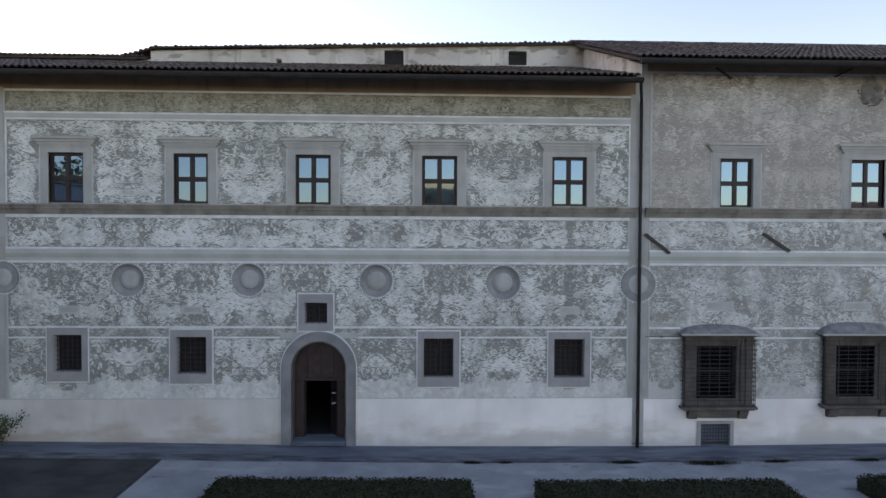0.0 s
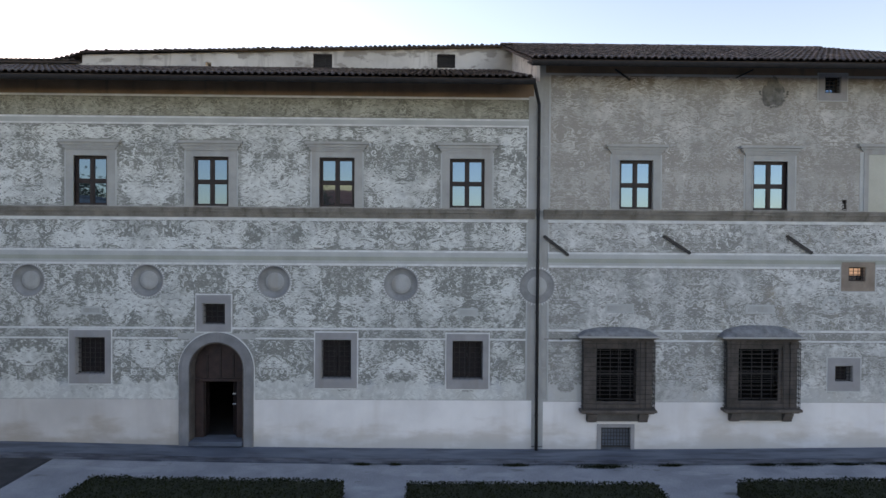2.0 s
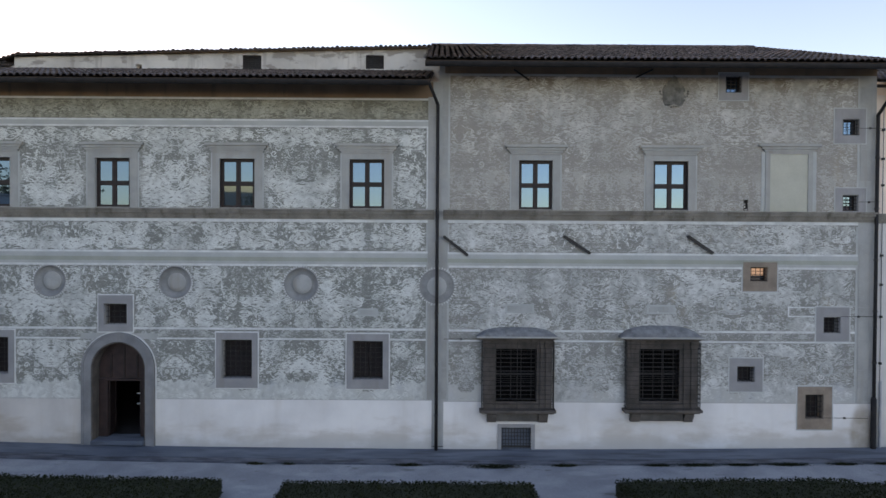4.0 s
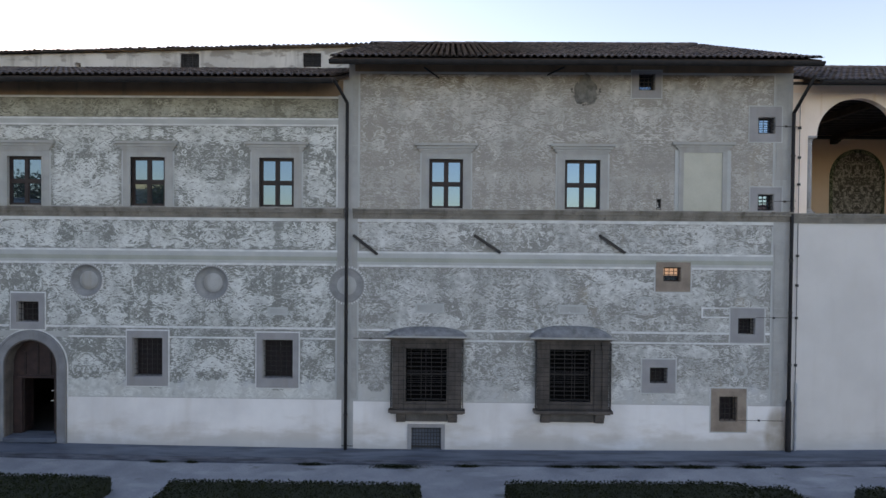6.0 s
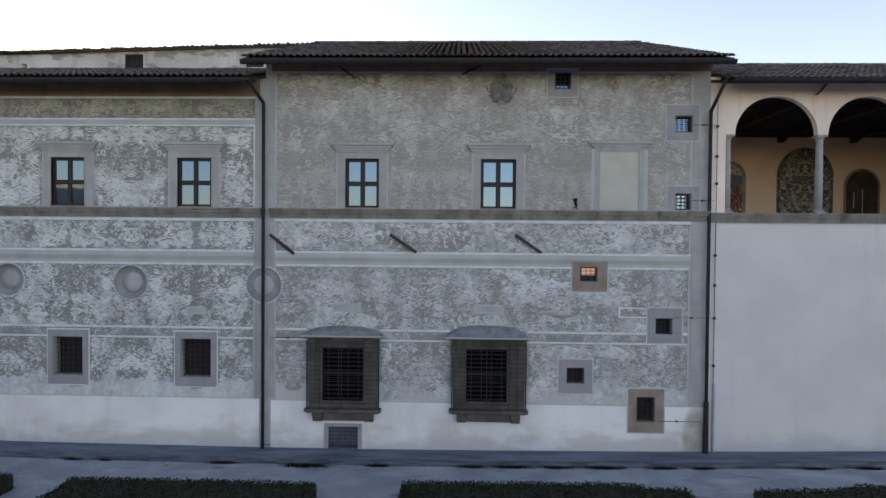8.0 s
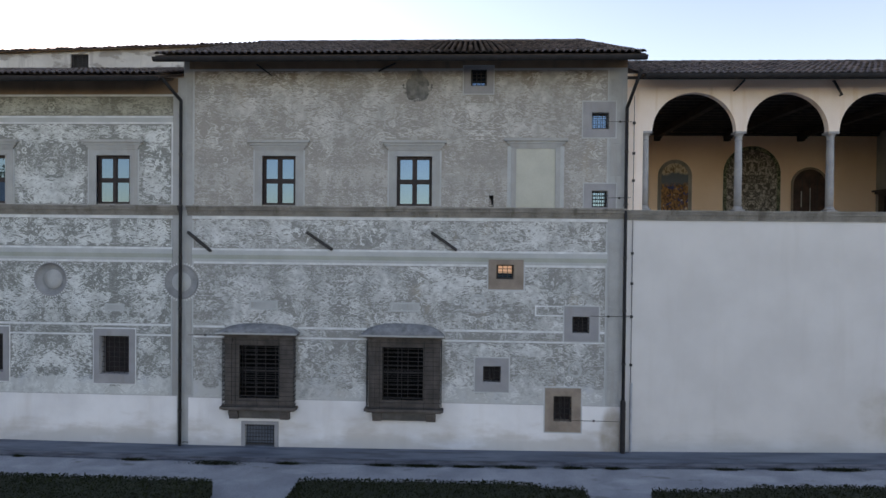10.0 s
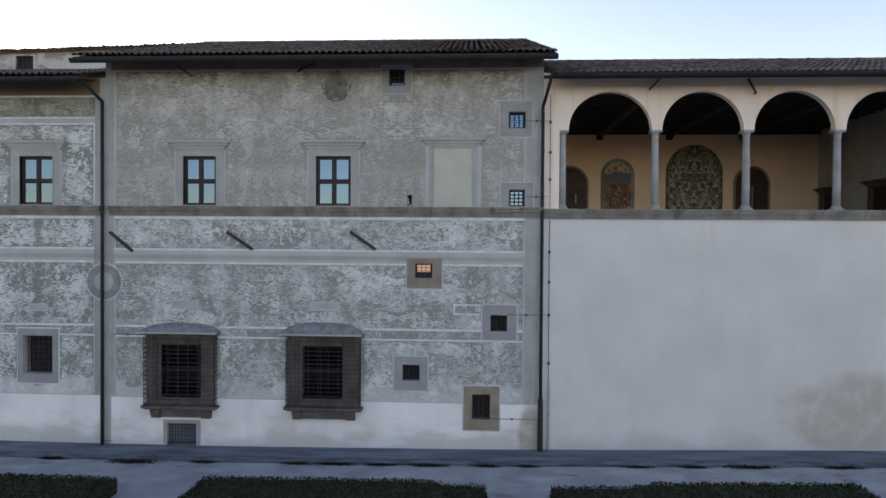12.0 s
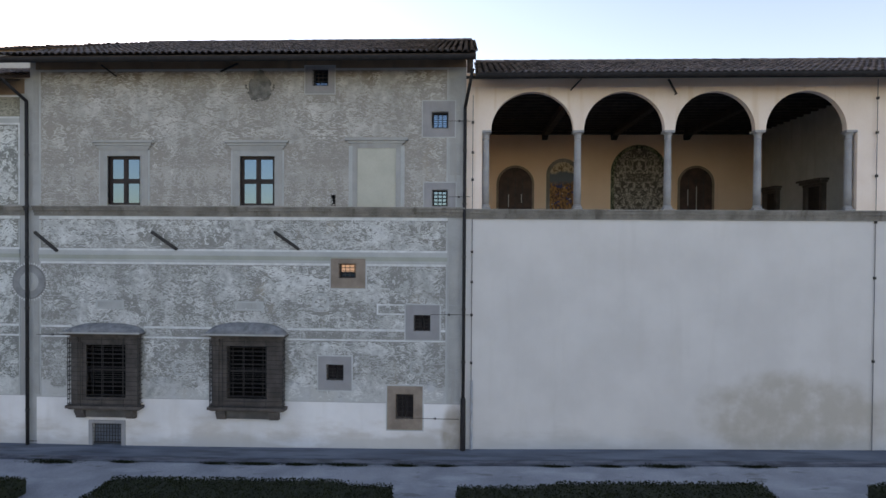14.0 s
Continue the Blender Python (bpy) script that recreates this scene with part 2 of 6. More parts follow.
def ground_materials():
    k = Mat("gravel_path", 0.95)
    col = k.mix(k.ramp(k.noise(0.7, 6), 0.3, 0.7), (0.266, 0.286, 0.319), (0.412, 0.432, 0.465))
    stones = k.voronoi(38.0)
    col = k.mix(k.math("MULTIPLY", k.ramp(stones, 0.2, 0.55), 0.35), col, (0.133, 0.133, 0.140))
    spots = k.ramp(k.noise(1.4, 5, (0.7, 1.6, 1)), 0.62, 0.7)
    pale = k.ramp(k.noise(0.9, 6, (0.5, 1.4, 1)), 0.54, 0.66)
    col = k.mix(k.math("MULTIPLY", pale, 0.3), col, (0.50, 0.52, 0.545))
    gravel = k.done(k.mix(k.math("MULTIPLY", spots, 0.6), col, (0.120, 0.120, 0.113)), stones, 0.5, 0.02)
    k = Mat("worn_cement_pavement", 0.85)
    col = k.mix(k.ramp(k.noise(0.8, 6, (0.5, 1.5, 1)), 0.3, 0.7), (0.085, 0.103, 0.133), (0.152, 0.179, 0.217))
    worn = k.ramp(k.noise(1.2, 6, (0.35, 2.2, 1)), 0.5, 0.62)
    cement = k.done(k.mix(k.math("MULTIPLY", worn, 0.6), col, (0.060, 0.067, 0.080)), k.noise(35, 4), 0.3, 0.01)
    k = Mat("dark_paving", 0.8)
    col = k.mix(k.ramp(k.noise(0.9, 6, (1.0, 1.6, 1)), 0.3, 0.7), (0.024, 0.025, 0.029), (0.058, 0.06, 0.065))
    dark = k.done(col, k.noise(30, 4), 0.4, 0.02)
    k = Mat("lawn_earth", 0.95)
    col = k.mix(k.ramp(k.noise(0.6, 6), 0.3, 0.7), (0.040, 0.051, 0.027), (0.093, 0.100, 0.060))
    lawn = k.done(col, k.noise(25, 5), 0.6, 0.03)
    k = Mat("damp_kerb_stone", 0.75)
    col = k.mix(k.ramp(k.noise(2.4, 6, (0.5, 1.6, 1)), 0.35, 0.65), (0.05, 0.058, 0.075), (0.135, 0.15, 0.178))
    moss = k.ramp(k.noise(1.1, 5, (0.6, 2.0, 1)), 0.56, 0.7)
    kerb = k.done(k.mix(k.math("MULTIPLY", moss, 0.6), col, (0.035, 0.042, 0.04)), k.noise(30, 5), 0.5, 0.02)
    return gravel, cement, dark, lawn, kerb


M_GRAVEL, M_CEMENT, M_DARKPAVE, M_LAWN, M_KERB = ground_materials()
M_EDGING = mottled("dark_edging_stone", (0.02, 0.021, 0.025), (0.05, 0.052, 0.06), 3, 40)


def leaf_material(name, a, b):
    k = Mat(name, 0.6)
    col = k.mix(k.math("ADD", k.math("MULTIPLY", k.island(), 0.6), k.math("MULTIPLY", k.noise(2.0, 3), 0.4)), a, b)
    return k.done(col)


M_LEAF = leaf_material("box_leaves", (0.005, 0.009, 0.003), (0.026, 0.032, 0.010))
M_LEAF.node_tree.nodes["Principled BSDF"].inputs["Specular IOR Level"].default_value = 0.15
M_TREELEAF = leaf_material("tree_leaves", (0.027, 0.047, 0.017), (0.080, 0.113, 0.047))
M_HEDGECORE = mottled("hedge_twigs", (0.011, 0.015, 0.008), (0.027, 0.033, 0.016), 4, 40)


# ---- mesh helpers ----
def obj(name, bm, material, parent=None, smooth=False):
    me = bpy.data.meshes.new(name)
    bm.to_mesh(me)
    bm.free()
    me.materials.append(material)
    if smooth:
        me.polygons.foreach_set("use_smooth", [True] * len(me.polygons))
    ob = new(name, me)
    ob.parent = parent
    return ob


def part(name, bm, material, parent, label="", smooth=False):
    ob = obj(name, bm, material, parent, smooth)
    if label:
        tagged(ob, label)
    return ob


def raw(name, verts, faces, material, parent=None):
    me = bpy.data.meshes.new(name)
    me.from_pydata([tuple(v) for v in verts], [], faces)
    me.materials.append(material)
    ob = new(name, me)
    ob.parent = parent
    return ob


def thing(name, at, label, category, group="", kind=""):
    ob = new(name)
    ob.empty_display_size = 0.2
    ob.location = at
    return tagged(ob, label, category, group, kind)


def box(bm, x0, x1, y0, y1, z0, z1, off=(0, 0, 0)):
    ox, oy, oz = off
    v = [bm.verts.new((x - ox, y - oy, z - oz)) for x in (x0, x1) for y in (y0, y1) for z in (z0, z1)]
    for f in ((0, 1, 3, 2), (4, 6, 7, 5), (0, 4, 5, 1), (2, 3, 7, 6), (0, 2, 6, 4), (1, 5, 7, 3)):
        bm.faces.new([v[i] for i in f])
    return bm


def bevelled(bm, width):
    bmesh.ops.bevel(bm, geom=list(bm.edges), offset=width, segments=1, affect="EDGES")
    return bm


def slab(x0, x1, z0, z1, y0, y1, holes=(), off=(0, 0, 0), bm=None):
    """An upright slab with rectangular holes (x0, x1, z0, z1) right through it."""
    bm = bm or bmesh.new()
    xs = sorted({x0, x1, *(min(max(v, x0), x1) for h in holes for v in h[:2])})
    zs = sorted({z0, z1, *(min(max(v, z0), z1) for h in holes for v in h[2:4])})
    made = {}

    def vert(x, y, z):
        key = (round(x, 4), y, round(z, 4))
        if key not in made:
            made[key] = bm.verts.new((x - off[0], y - off[1], z - off[2]))
        return made[key]

    def solid(i, j):
        if not (0 <= i < len(xs) - 1 and 0 <= j < len(zs) - 1):
            return False
        cx, cz = (xs[i] + xs[i + 1]) / 2, (zs[j] + zs[j + 1]) / 2
        return not any(h[0] < cx < h[1] and h[2] < cz < h[3] for h in holes)

    for i in range(len(xs) - 1):
        for j in range(len(zs) - 1):
            if not solid(i, j):
                continue
            a, b, c, d = xs[i], xs[i + 1], zs[j], zs[j + 1]
            bm.faces.new([vert(a, y0, c), vert(b, y0, c), vert(b, y0, d), vert(a, y0, d)])
            bm.faces.new([vert(a, y1, d), vert(b, y1, d), vert(b, y1, c), vert(a, y1, c)])
            if not solid(i - 1, j):
                bm.faces.new([vert(a, y0, c), vert(a, y0, d), vert(a, y1, d), vert(a, y1, c)])
            if not solid(i + 1, j):
                bm.faces.new([vert(b, y0, d), vert(b, y0, c), vert(b, y1, c), vert(b, y1, d)])
            if not solid(i, j - 1):
                bm.faces.new([vert(b, y0, c), vert(a, y0, c), vert(a, y1, c), vert(b, y1, c)])
            if not solid(i, j + 1):
                bm.faces.new([vert(a, y0, d), vert(b, y0, d), vert(b, y1, d), vert(a, y1, d)])
    return bm


def arch_pts(xc, r, zs, n=24, rise=None):
    return [(xc - r * math.cos(math.pi * i / n), zs + (rise or r) * math.sin(math.pi * i / n)) for i in range(n + 1)]


def arch_fill(bm, xc, r, zs, ztop, y0, y1, rise=None, off=(0, 0, 0)):
    """What stands between a round arch and the straight line above it."""
    pts = arch_pts(xc, r, zs, rise=rise)
    V = lambda x, y, z: bm.verts.new((x - off[0], y - off[1], z - off[2]))
    for (xa, za), (xb, zb) in zip(pts, pts[1:]):
        bm.faces.new([V(xa, y0, za), V(xb, y0, zb), V(xb, y0, ztop), V(xa, y0, ztop)])
        bm.faces.new([V(xa, y1, ztop), V(xb, y1, ztop), V(xb, y1, zb), V(xa, y1, za)])
        bm.faces.new([V(xa, y0, za), V(xa, y1, za), V(xb, y1, zb), V(xb, y0, zb)])
    return bm


def arch_band(bm, xc, r0, r1, zs, zfoot, y0, y1, off=(0, 0, 0), n=28):
    """An arched frame of two uprights and a half ring."""
    ring = [(r, [(xc - r, zfoot)] + arch_pts(xc, r, zs, n) + [(xc + r, zfoot)]) for r in (r0, r1)]
    grid = [[[bm.verts.new((x - off[0], y - off[1], z - off[2])) for x, z in pts] for y in (y0, y1)] for _, pts in ring]
    for i in range(n + 2):
        a, b = grid
        for q in ((a[0], b[0]), (b[0], b[1]), (b[1], a[1]), (a[1], a[0])):
            bm.faces.new([q[0][i], q[0][i + 1], q[1][i + 1], q[1][i]])
    for e in (0, n + 2):
        bm.faces.new([grid[0][0][e], grid[1][0][e], grid[1][1][e], grid[0][1][e]])
    bmesh.ops.recalc_face_normals(bm, faces=bm.faces)
    return bm


def arch_plate(bm, xc, r, zs, zfoot, y0, y1, off=(0, 0, 0), n=24):
    """A solid plate with a round head."""
    pts = [(xc - r, zfoot)] + arch_pts(xc, r, zs, n) + [(xc + r, zfoot)]
    a = [bm.verts.new((x - off[0], y0 - off[1], z - off[2])) for x, z in pts]
    b = [bm.verts.new((x - off[0], y1 - off[1], z - off[2])) for x, z in pts]
    bm.faces.new(a)
    bm.faces.new(b[::-1])
    for i in range(len(pts)):
        j = (i + 1) % len(pts)
        bm.faces.new([a[j], a[i], b[i], b[j]])
    bmesh.ops.recalc_face_normals(bm, faces=bm.faces)
    return bm


def lathe(bm, profile, centre=(0, 0, 0), axis="z", n=24):
    """Turns (radius, along) round an axis."""
    rows = []
    for r, h in profile:
        row = []
        for i in range(n):
            c, s = r * math.cos(2 * math.pi * i / n), r * math.sin(2 * math.pi * i / n)
            p = (c, s, h) if axis == "z" else (c, h, s)
            row.append(bm.verts.new(Vector(p) + Vector(centre)))
        rows.append(row)
    for a, b in zip(rows, rows[1:]):
        for i in range(n):
            bm.faces.new([a[i], a[(i + 1) % n], b[(i + 1) % n], b[i]])
    bm.faces.new(rows[0][::-1])
    bm.faces.new(rows[-1])
    bmesh.ops.recalc_face_normals(bm, faces=bm.faces)
    return bm


def rod(bm, a, b, r, n=8, off=(0, 0, 0)):
    """A round rod from a to b."""
    a, b = Vector(a) - Vector(off), Vector(b) - Vector(off)
    d = (b - a).normalized()
    u = d.orthogonal().normalized()
    w = d.cross(u)
    rows = [[bm.verts.new(p + r * (math.cos(2 * math.pi * i / n) * u + math.sin(2 * math.pi * i / n) * w)) for i in range(n)] for p in (a, b)]
    for i in range(n):
        bm.faces.new([rows[0][i], rows[0][(i + 1) % n], rows[1][(i + 1) % n], rows[1][i]])
    bm.faces.new(rows[0][::-1])
    bm.faces.new(rows[1])
    return bm


def tube(bm, pts, r, n=10):
    for a, b in zip(pts, pts[1:]):
        rod(bm, a, b, r, n)
    for p in pts[1:-1]:
        bmesh.ops.create_icosphere(bm, subdivisions=1, radius=r * 1.03, matrix=Matrix.Translation(p))
    return bm


# ---- the plan: registers and openings ----
X_LEFT, X_JOINT, X_END, X_FAR = -24.0, 6.5, 21.45, 42.0
BASE = 0.04
TALL_L = [(-13.34, -12.2), (-9.24, -8.11), (-5.22, -4.03), (-0.97, 0.22), (3.45, 4.64)]
TALL_R = [(9.24, 10.39), (13.83, 15.02)]
TALL_Z = (8.16, 9.85)
LOW = [(-13.25, -12.3, 2.52, 3.79), (-9.2, -8.19, 2.44, 3.72), (-0.9, 0.14, 2.31, 3.67), (3.57, 4.63, 2.30, 3.65)]
SQUARE = (-4.92, -4.14, 4.15, 4.88)
DOOR_X, DOOR_R, DOOR_SPRING = -4.43, 0.93, 2.64
DOOR_HOLE = (DOOR_X - DOOR_R, DOOR_X + DOOR_R, 0.0, DOOR_SPRING + DOOR_R)
CAGE = [(8.5, 9.89, 1.6, 3.4), (13.4, 14.78, 1.64, 3.42)]
CELLAR = (8.7, 9.72, -0.06, 0.7)
SMALL = [(16.27, 16.84, 12.19, 12.79), (20.29, 20.88, 10.76, 11.34), (20.32, 20.87, 8.17, 8.75), (17.19, 17.80, 5.74, 6.26),
         (19.73, 20.32, 3.98, 4.56), (16.78, 17.40, 2.28, 2.85), (19.14, 19.77, 1.02, 1.89)]
SMALL_OUT = [(16.05, 17.04, 11.95, 12.86), (20.01, 21.08, 10.50, 11.68), (20.07, 21.12, 8.15, 8.97), (16.94, 18.11, 5.42, 6.42),
             (19.48, 20.61, 3.72, 4.88), (16.53, 17.65, 1.98, 3.11), (18.87, 20.06, 0.68, 2.15)]
SLIT = (16.93, 17.09, 8.18, 8.59)
BLIND = (17.66, 19.28, 8.16, 10.2)
TALL_HOLES_L = [(a, b, *TALL_Z) for a, b in TALL_L]
TALL_HOLES_R = [(a, b, *TALL_Z) for a, b in TALL_R]
HOLES_L = TALL_HOLES_L + LOW + [SQUARE, DOOR_HOLE]
HOLES_R = TALL_HOLES_R + CAGE + [CELLAR] + SMALL + [SLIT]

# the ground dips gently along the front and rises towards both ends
GROUND = ((-60, 0.3), (-24, 0.27), (-14, 0.2), (-10, 0.14), (-6, 0.045), (-3, -0.015), (0, -0.04), (6, -0.07), (11, -0.06), (15, -0.02), (20, 0.04), (25, 0.14), (30, 0.25), (36, 0.35), (80, 0.42))


def lie(x):
    """Height of the pavement at the wall foot."""
    w = 0.0
    for d in (-0.75, -0.25, 0.25, 0.75):
        w += float(np.interp(x + 1.6 * d, [q[0] for q in GROUND], [q[1] for q in GROUND])) / 4
    return w


MEDALLIONS = [(-10.77, 5.63, 0.52), (-6.78, 5.65, 0.52), (-2.5, 5.62, 0.53), (1.82, 5.57, 0.555), (-14.86, 5.7, 0.5), (6.46, 5.53, 0.57)]
SUNK = MEDALLIONS[:4]
HOLES_L += [(x - 1.02 * r, x + 1.02 * r, z - 1.02 * r, z + 1.02 * r) for x, z, r in SUNK]

# ---- walls of the palace ----
bm = slab(X_LEFT, X_JOINT, -0.2, 12.5, 0.0, 0.6, HOLES_L)
arch_fill(bm, DOOR_X, DOOR_R, DOOR_SPRING, DOOR_SPRING + DOOR_R, 0.0, 0.6)
wall_1 = tagged(obj("wall_1", bm, M_PLASTER_GREY), "long grey palace wall with scratched plaster decoration", "wall", kind="structure")
bm = slab(X_JOINT, X_END, -0.2, 13.25, 0.0, 0.6, HOLES_R)
wall_2 = tagged(obj("wall_2", bm, M_PLASTER_GREY), "taller palace wall with faded scratched plaster", "wall", kind="structure")


def register(wall, material, x0, x1, z0, z1, holes, name="plaster_panel", y=-0.006, label=""):
    bm = slab(x0, x1, z0, z1, y, 0.0, [h for h in holes if h[1] > x0 and h[0] < x1 and h[3] > z0 and h[2] < z1])
    if wall is wall_1 and z0 < DOOR_HOLE[3] < z1:
        arch_fill(bm, DOOR_X, DOOR_R, DOOR_SPRING, DOOR_HOLE[3], y, 0.0)
    return part(name, bm, material, wall, label)


L0, L1, R0, R1 = -14.75, 6.13, 6.82, 20.86
DRAWN_L = [(L0, L1, 1.62, 3.66), (L0, L1, 4.06, 6.21), (L0, L1, 6.72, 7.72), (L0, L1, 8.18, 10.93), (L0, L1, 11.2, 11.87)]
DRAWN_R = [(R0, R1, 1.58, 3.64), (R0, R1, 4.04, 6.17), (R0, R1, 6.7, 7.74), (R0, R1, 8.16, 12.72)]
for rect in DRAWN_L:
    register(wall_1, M_SGR_F if rect[2] > 11 else M_SGR_L, *rect, HOLES_L, "sgraffito_panel", label="grey panel with pale scratched scrollwork")
for rect in DRAWN_R:
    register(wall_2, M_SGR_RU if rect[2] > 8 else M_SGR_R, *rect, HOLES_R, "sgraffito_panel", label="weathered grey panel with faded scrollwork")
# the wall goes on past the joint at the far end
for z0, z1 in ((1.62, 3.66), (4.06, 6.21), (6.72, 7.72), (8.18, 10.93), (11.2, 11.87)):
    register(wall_1, M_SGR_L, X_LEFT, -15.35, z0, z1, (), "sgraffito_panel")
register(wall_1, M_DADO_DARK, X_LEFT, DOOR_X - 1.1, -0.2, 1.60, (), "dado", label="darker grey-white plaster dado, stained brown near the ground")
register(wall_1, M_DADO, DOOR_X - 1.1, 6.3, -0.2, 1.60, HOLES_L, "dado", label="white plaster dado stained near the ground")
register(wall_2, M_DADO, 6.7, X_END, -0.2, 1.56, HOLES_R, "dado", label="white plaster dado stained near the ground")
register(wall_1, M_BROWNWALL, X_LEFT, 6.3, 11.95, 12.49, (), "eaves_strip", label="plaster strip tinted ochre under the eaves")
register(wall_2, M_BROWNWALL, 6.7, X_END, 12.8, 13.2, (), "eaves_strip")

NO_BAND_L = [(a - 0.45, b + 0.45, 8.1, 10.5) for a, b in TALL_L] + [(a - 0.22, b + 0.22, c - 0.35, d + 0.26) for a, b, c, d in LOW] + [(-5.2, -3.9, 3.8, 5.2), (-5.75, -3.12, 0, 3.86)]
NO_BAND_R = [(a - 0.45, b + 0.45, 8.1, 10.5) for a, b in TALL_R] + SMALL_OUT + [(7.95, 10.5, 0.7, 4.1), (12.85, 15.46, 0.7, 4.1), (17.2, 19.7, 8.1, 10.5)]


def line(wall, x0, x1, z0, z1, holes, material=None, y=-0.014, name="white_line"):
    return register(wall, material or M_LINE, x0, x1, z0, z1, holes, name, y)


for wall, x0, x1, holes, dz in ((wall_1, L0, L1, NO_BAND_L, 0.0), (wall_2, R0, R1, NO_BAND_R, -0.02)):
    line(wall, x0, x1, 3.66 + dz, 3.72 + dz, holes)
    line(wall, x0, x1, 3.72 + dz, 4.0 + dz, holes, M_SGR_L if wall is wall_1 else M_SGR_R, -0.008, "small_frieze")
    line(wall, x0, x1, 4.0 + dz, 4.075 + dz, holes)
    line(wall, x0, x1, 6.19 + dz, 6.265 + dz, holes)
    line(wall, x0, x1, 6.265 + dz, 6.36 + dz, holes, M_BAND, -0.02, "moulding")
    line(wall, x0, x1, 6.36 + dz, 6.5 + dz, holes, M_GREENBAND, -0.035, "moulding")
    line(wall, x0, x1, 6.5 + dz, 6.65 + dz, holes, M_BAND, -0.05, "moulding")
    line(wall, x0, x1, 6.65 + dz, 6.72 + dz, holes, None, -0.03)
    line(wall, x0, x1, 7.70, 7.80, holes, None, -0.022)
    line(wall, x0, x0 + 0.05, 1.6, 7.65, holes, M_BAND, -0.0165)
    line(wall, x1 - 0.05, x1, 1.6, 7.65, holes, M_BAND, -0.0165)
line(wall_1, L0, L1, 10.93, 10.99, ())
line(wall_1, L0, L1, 10.99, 11.14, (), M_BAND, -0.03, "moulding")
line(wall_1, L0, L1, 11.14, 11.2, (), None, -0.045)
line(wall_1, L0, L1, 11.87, 11.93, ())
line(wall_1, L0, L0 + 0.05, 8.2, 10.93, ())
line(wall_1, L1 - 0.05, L1, 8.2, 10.93, ())
line(wall_2, R0, R0 + 0.06, 8.2, 12.72, NO_BAND_R, M_BAND)
line(wall_2, R1 - 0.05, R1, 8.2, 12.72, NO_BAND_R, M_BAND)
line(wall_2, R0, R1, 12.72, 12.78, NO_BAND_R, M_BAND)
for a, b, c, d in SMALL_OUT:
    bm = slab(a - 0.035, b + 0.035, c - 0.035, d + 0.035, -0.018, 0.0, [(a, b, c, d)])
    part("white_line", bm, M_BAND, wall_2)
for z in (4.54, 4.85):
    line(wall_2, 18.5, 19.42, z, z + 0.05, ())
line(wall_2, 18.5, 18.55, 4.59, 4.85, ())
# quoin strips at the joint and the corner, joints between their blocks
for wall, x0, x1, zt in ((wall_1, 6.14, 6.40, 12.0), (wall_2, 6.62, 6.80, 12.7), (wall_2, 20.92, 21.3, 12.7), (wall_1, -15.32, -14.8, 12.0)):
    z = 1.65
    while z < zt - 0.5:
        step = 1.08
        z2 = min(z + step, zt)
        if not z < 8.16 < z2 - 0.1 and not z < 7.8 < z2:
            part("quoin", box(bmesh.new(), x0, x1, -0.012, 0.0, z + 0.012, z2 - 0.012), M_SURROUND, wall)
        z = z2

# string course along the whole front
def string_course(x0, x1, z0, z1, scale=1.0):
    h = z1 - z0
    bm = bmesh.new()
    for k, (a, b, out) in enumerate(((0.0, 0.28, 0.05), (0.28, 0.55, 0.09), (0.55, 0.82, 0.15), (0.82, 1.0, 0.19))):
        box(bm, x0, x1, -out * scale, 0.0, z0 + a * h, z0 + b * h - 0.004 * (k < 3))
    return bm


part("string_course", string_course(X_LEFT, 6.36, 7.81, 8.14), M_COURSE, wall_1, "moulded grey stone string course")
part("string_course", string_course(6.66, X_END, 7.81, 8.14), M_COURSE, wall_2, "moulded grey stone string course")

# medallions: a hollow bowl sunk in the wall, a stone rim and painted rays round it
def turned(bm, prof, n=48):
    rows = [[bm.verts.new((q * math.cos(2 * math.pi * i / n), y, q * math.sin(2 * math.pi * i / n))) for i in range(n)] for q, y in prof]
    for a, b in zip(rows, rows[1:]):
        for i in range(n):
            bm.faces.new([a[i], b[i], b[(i + 1) % n], a[(i + 1) % n]])
    return bm, rows


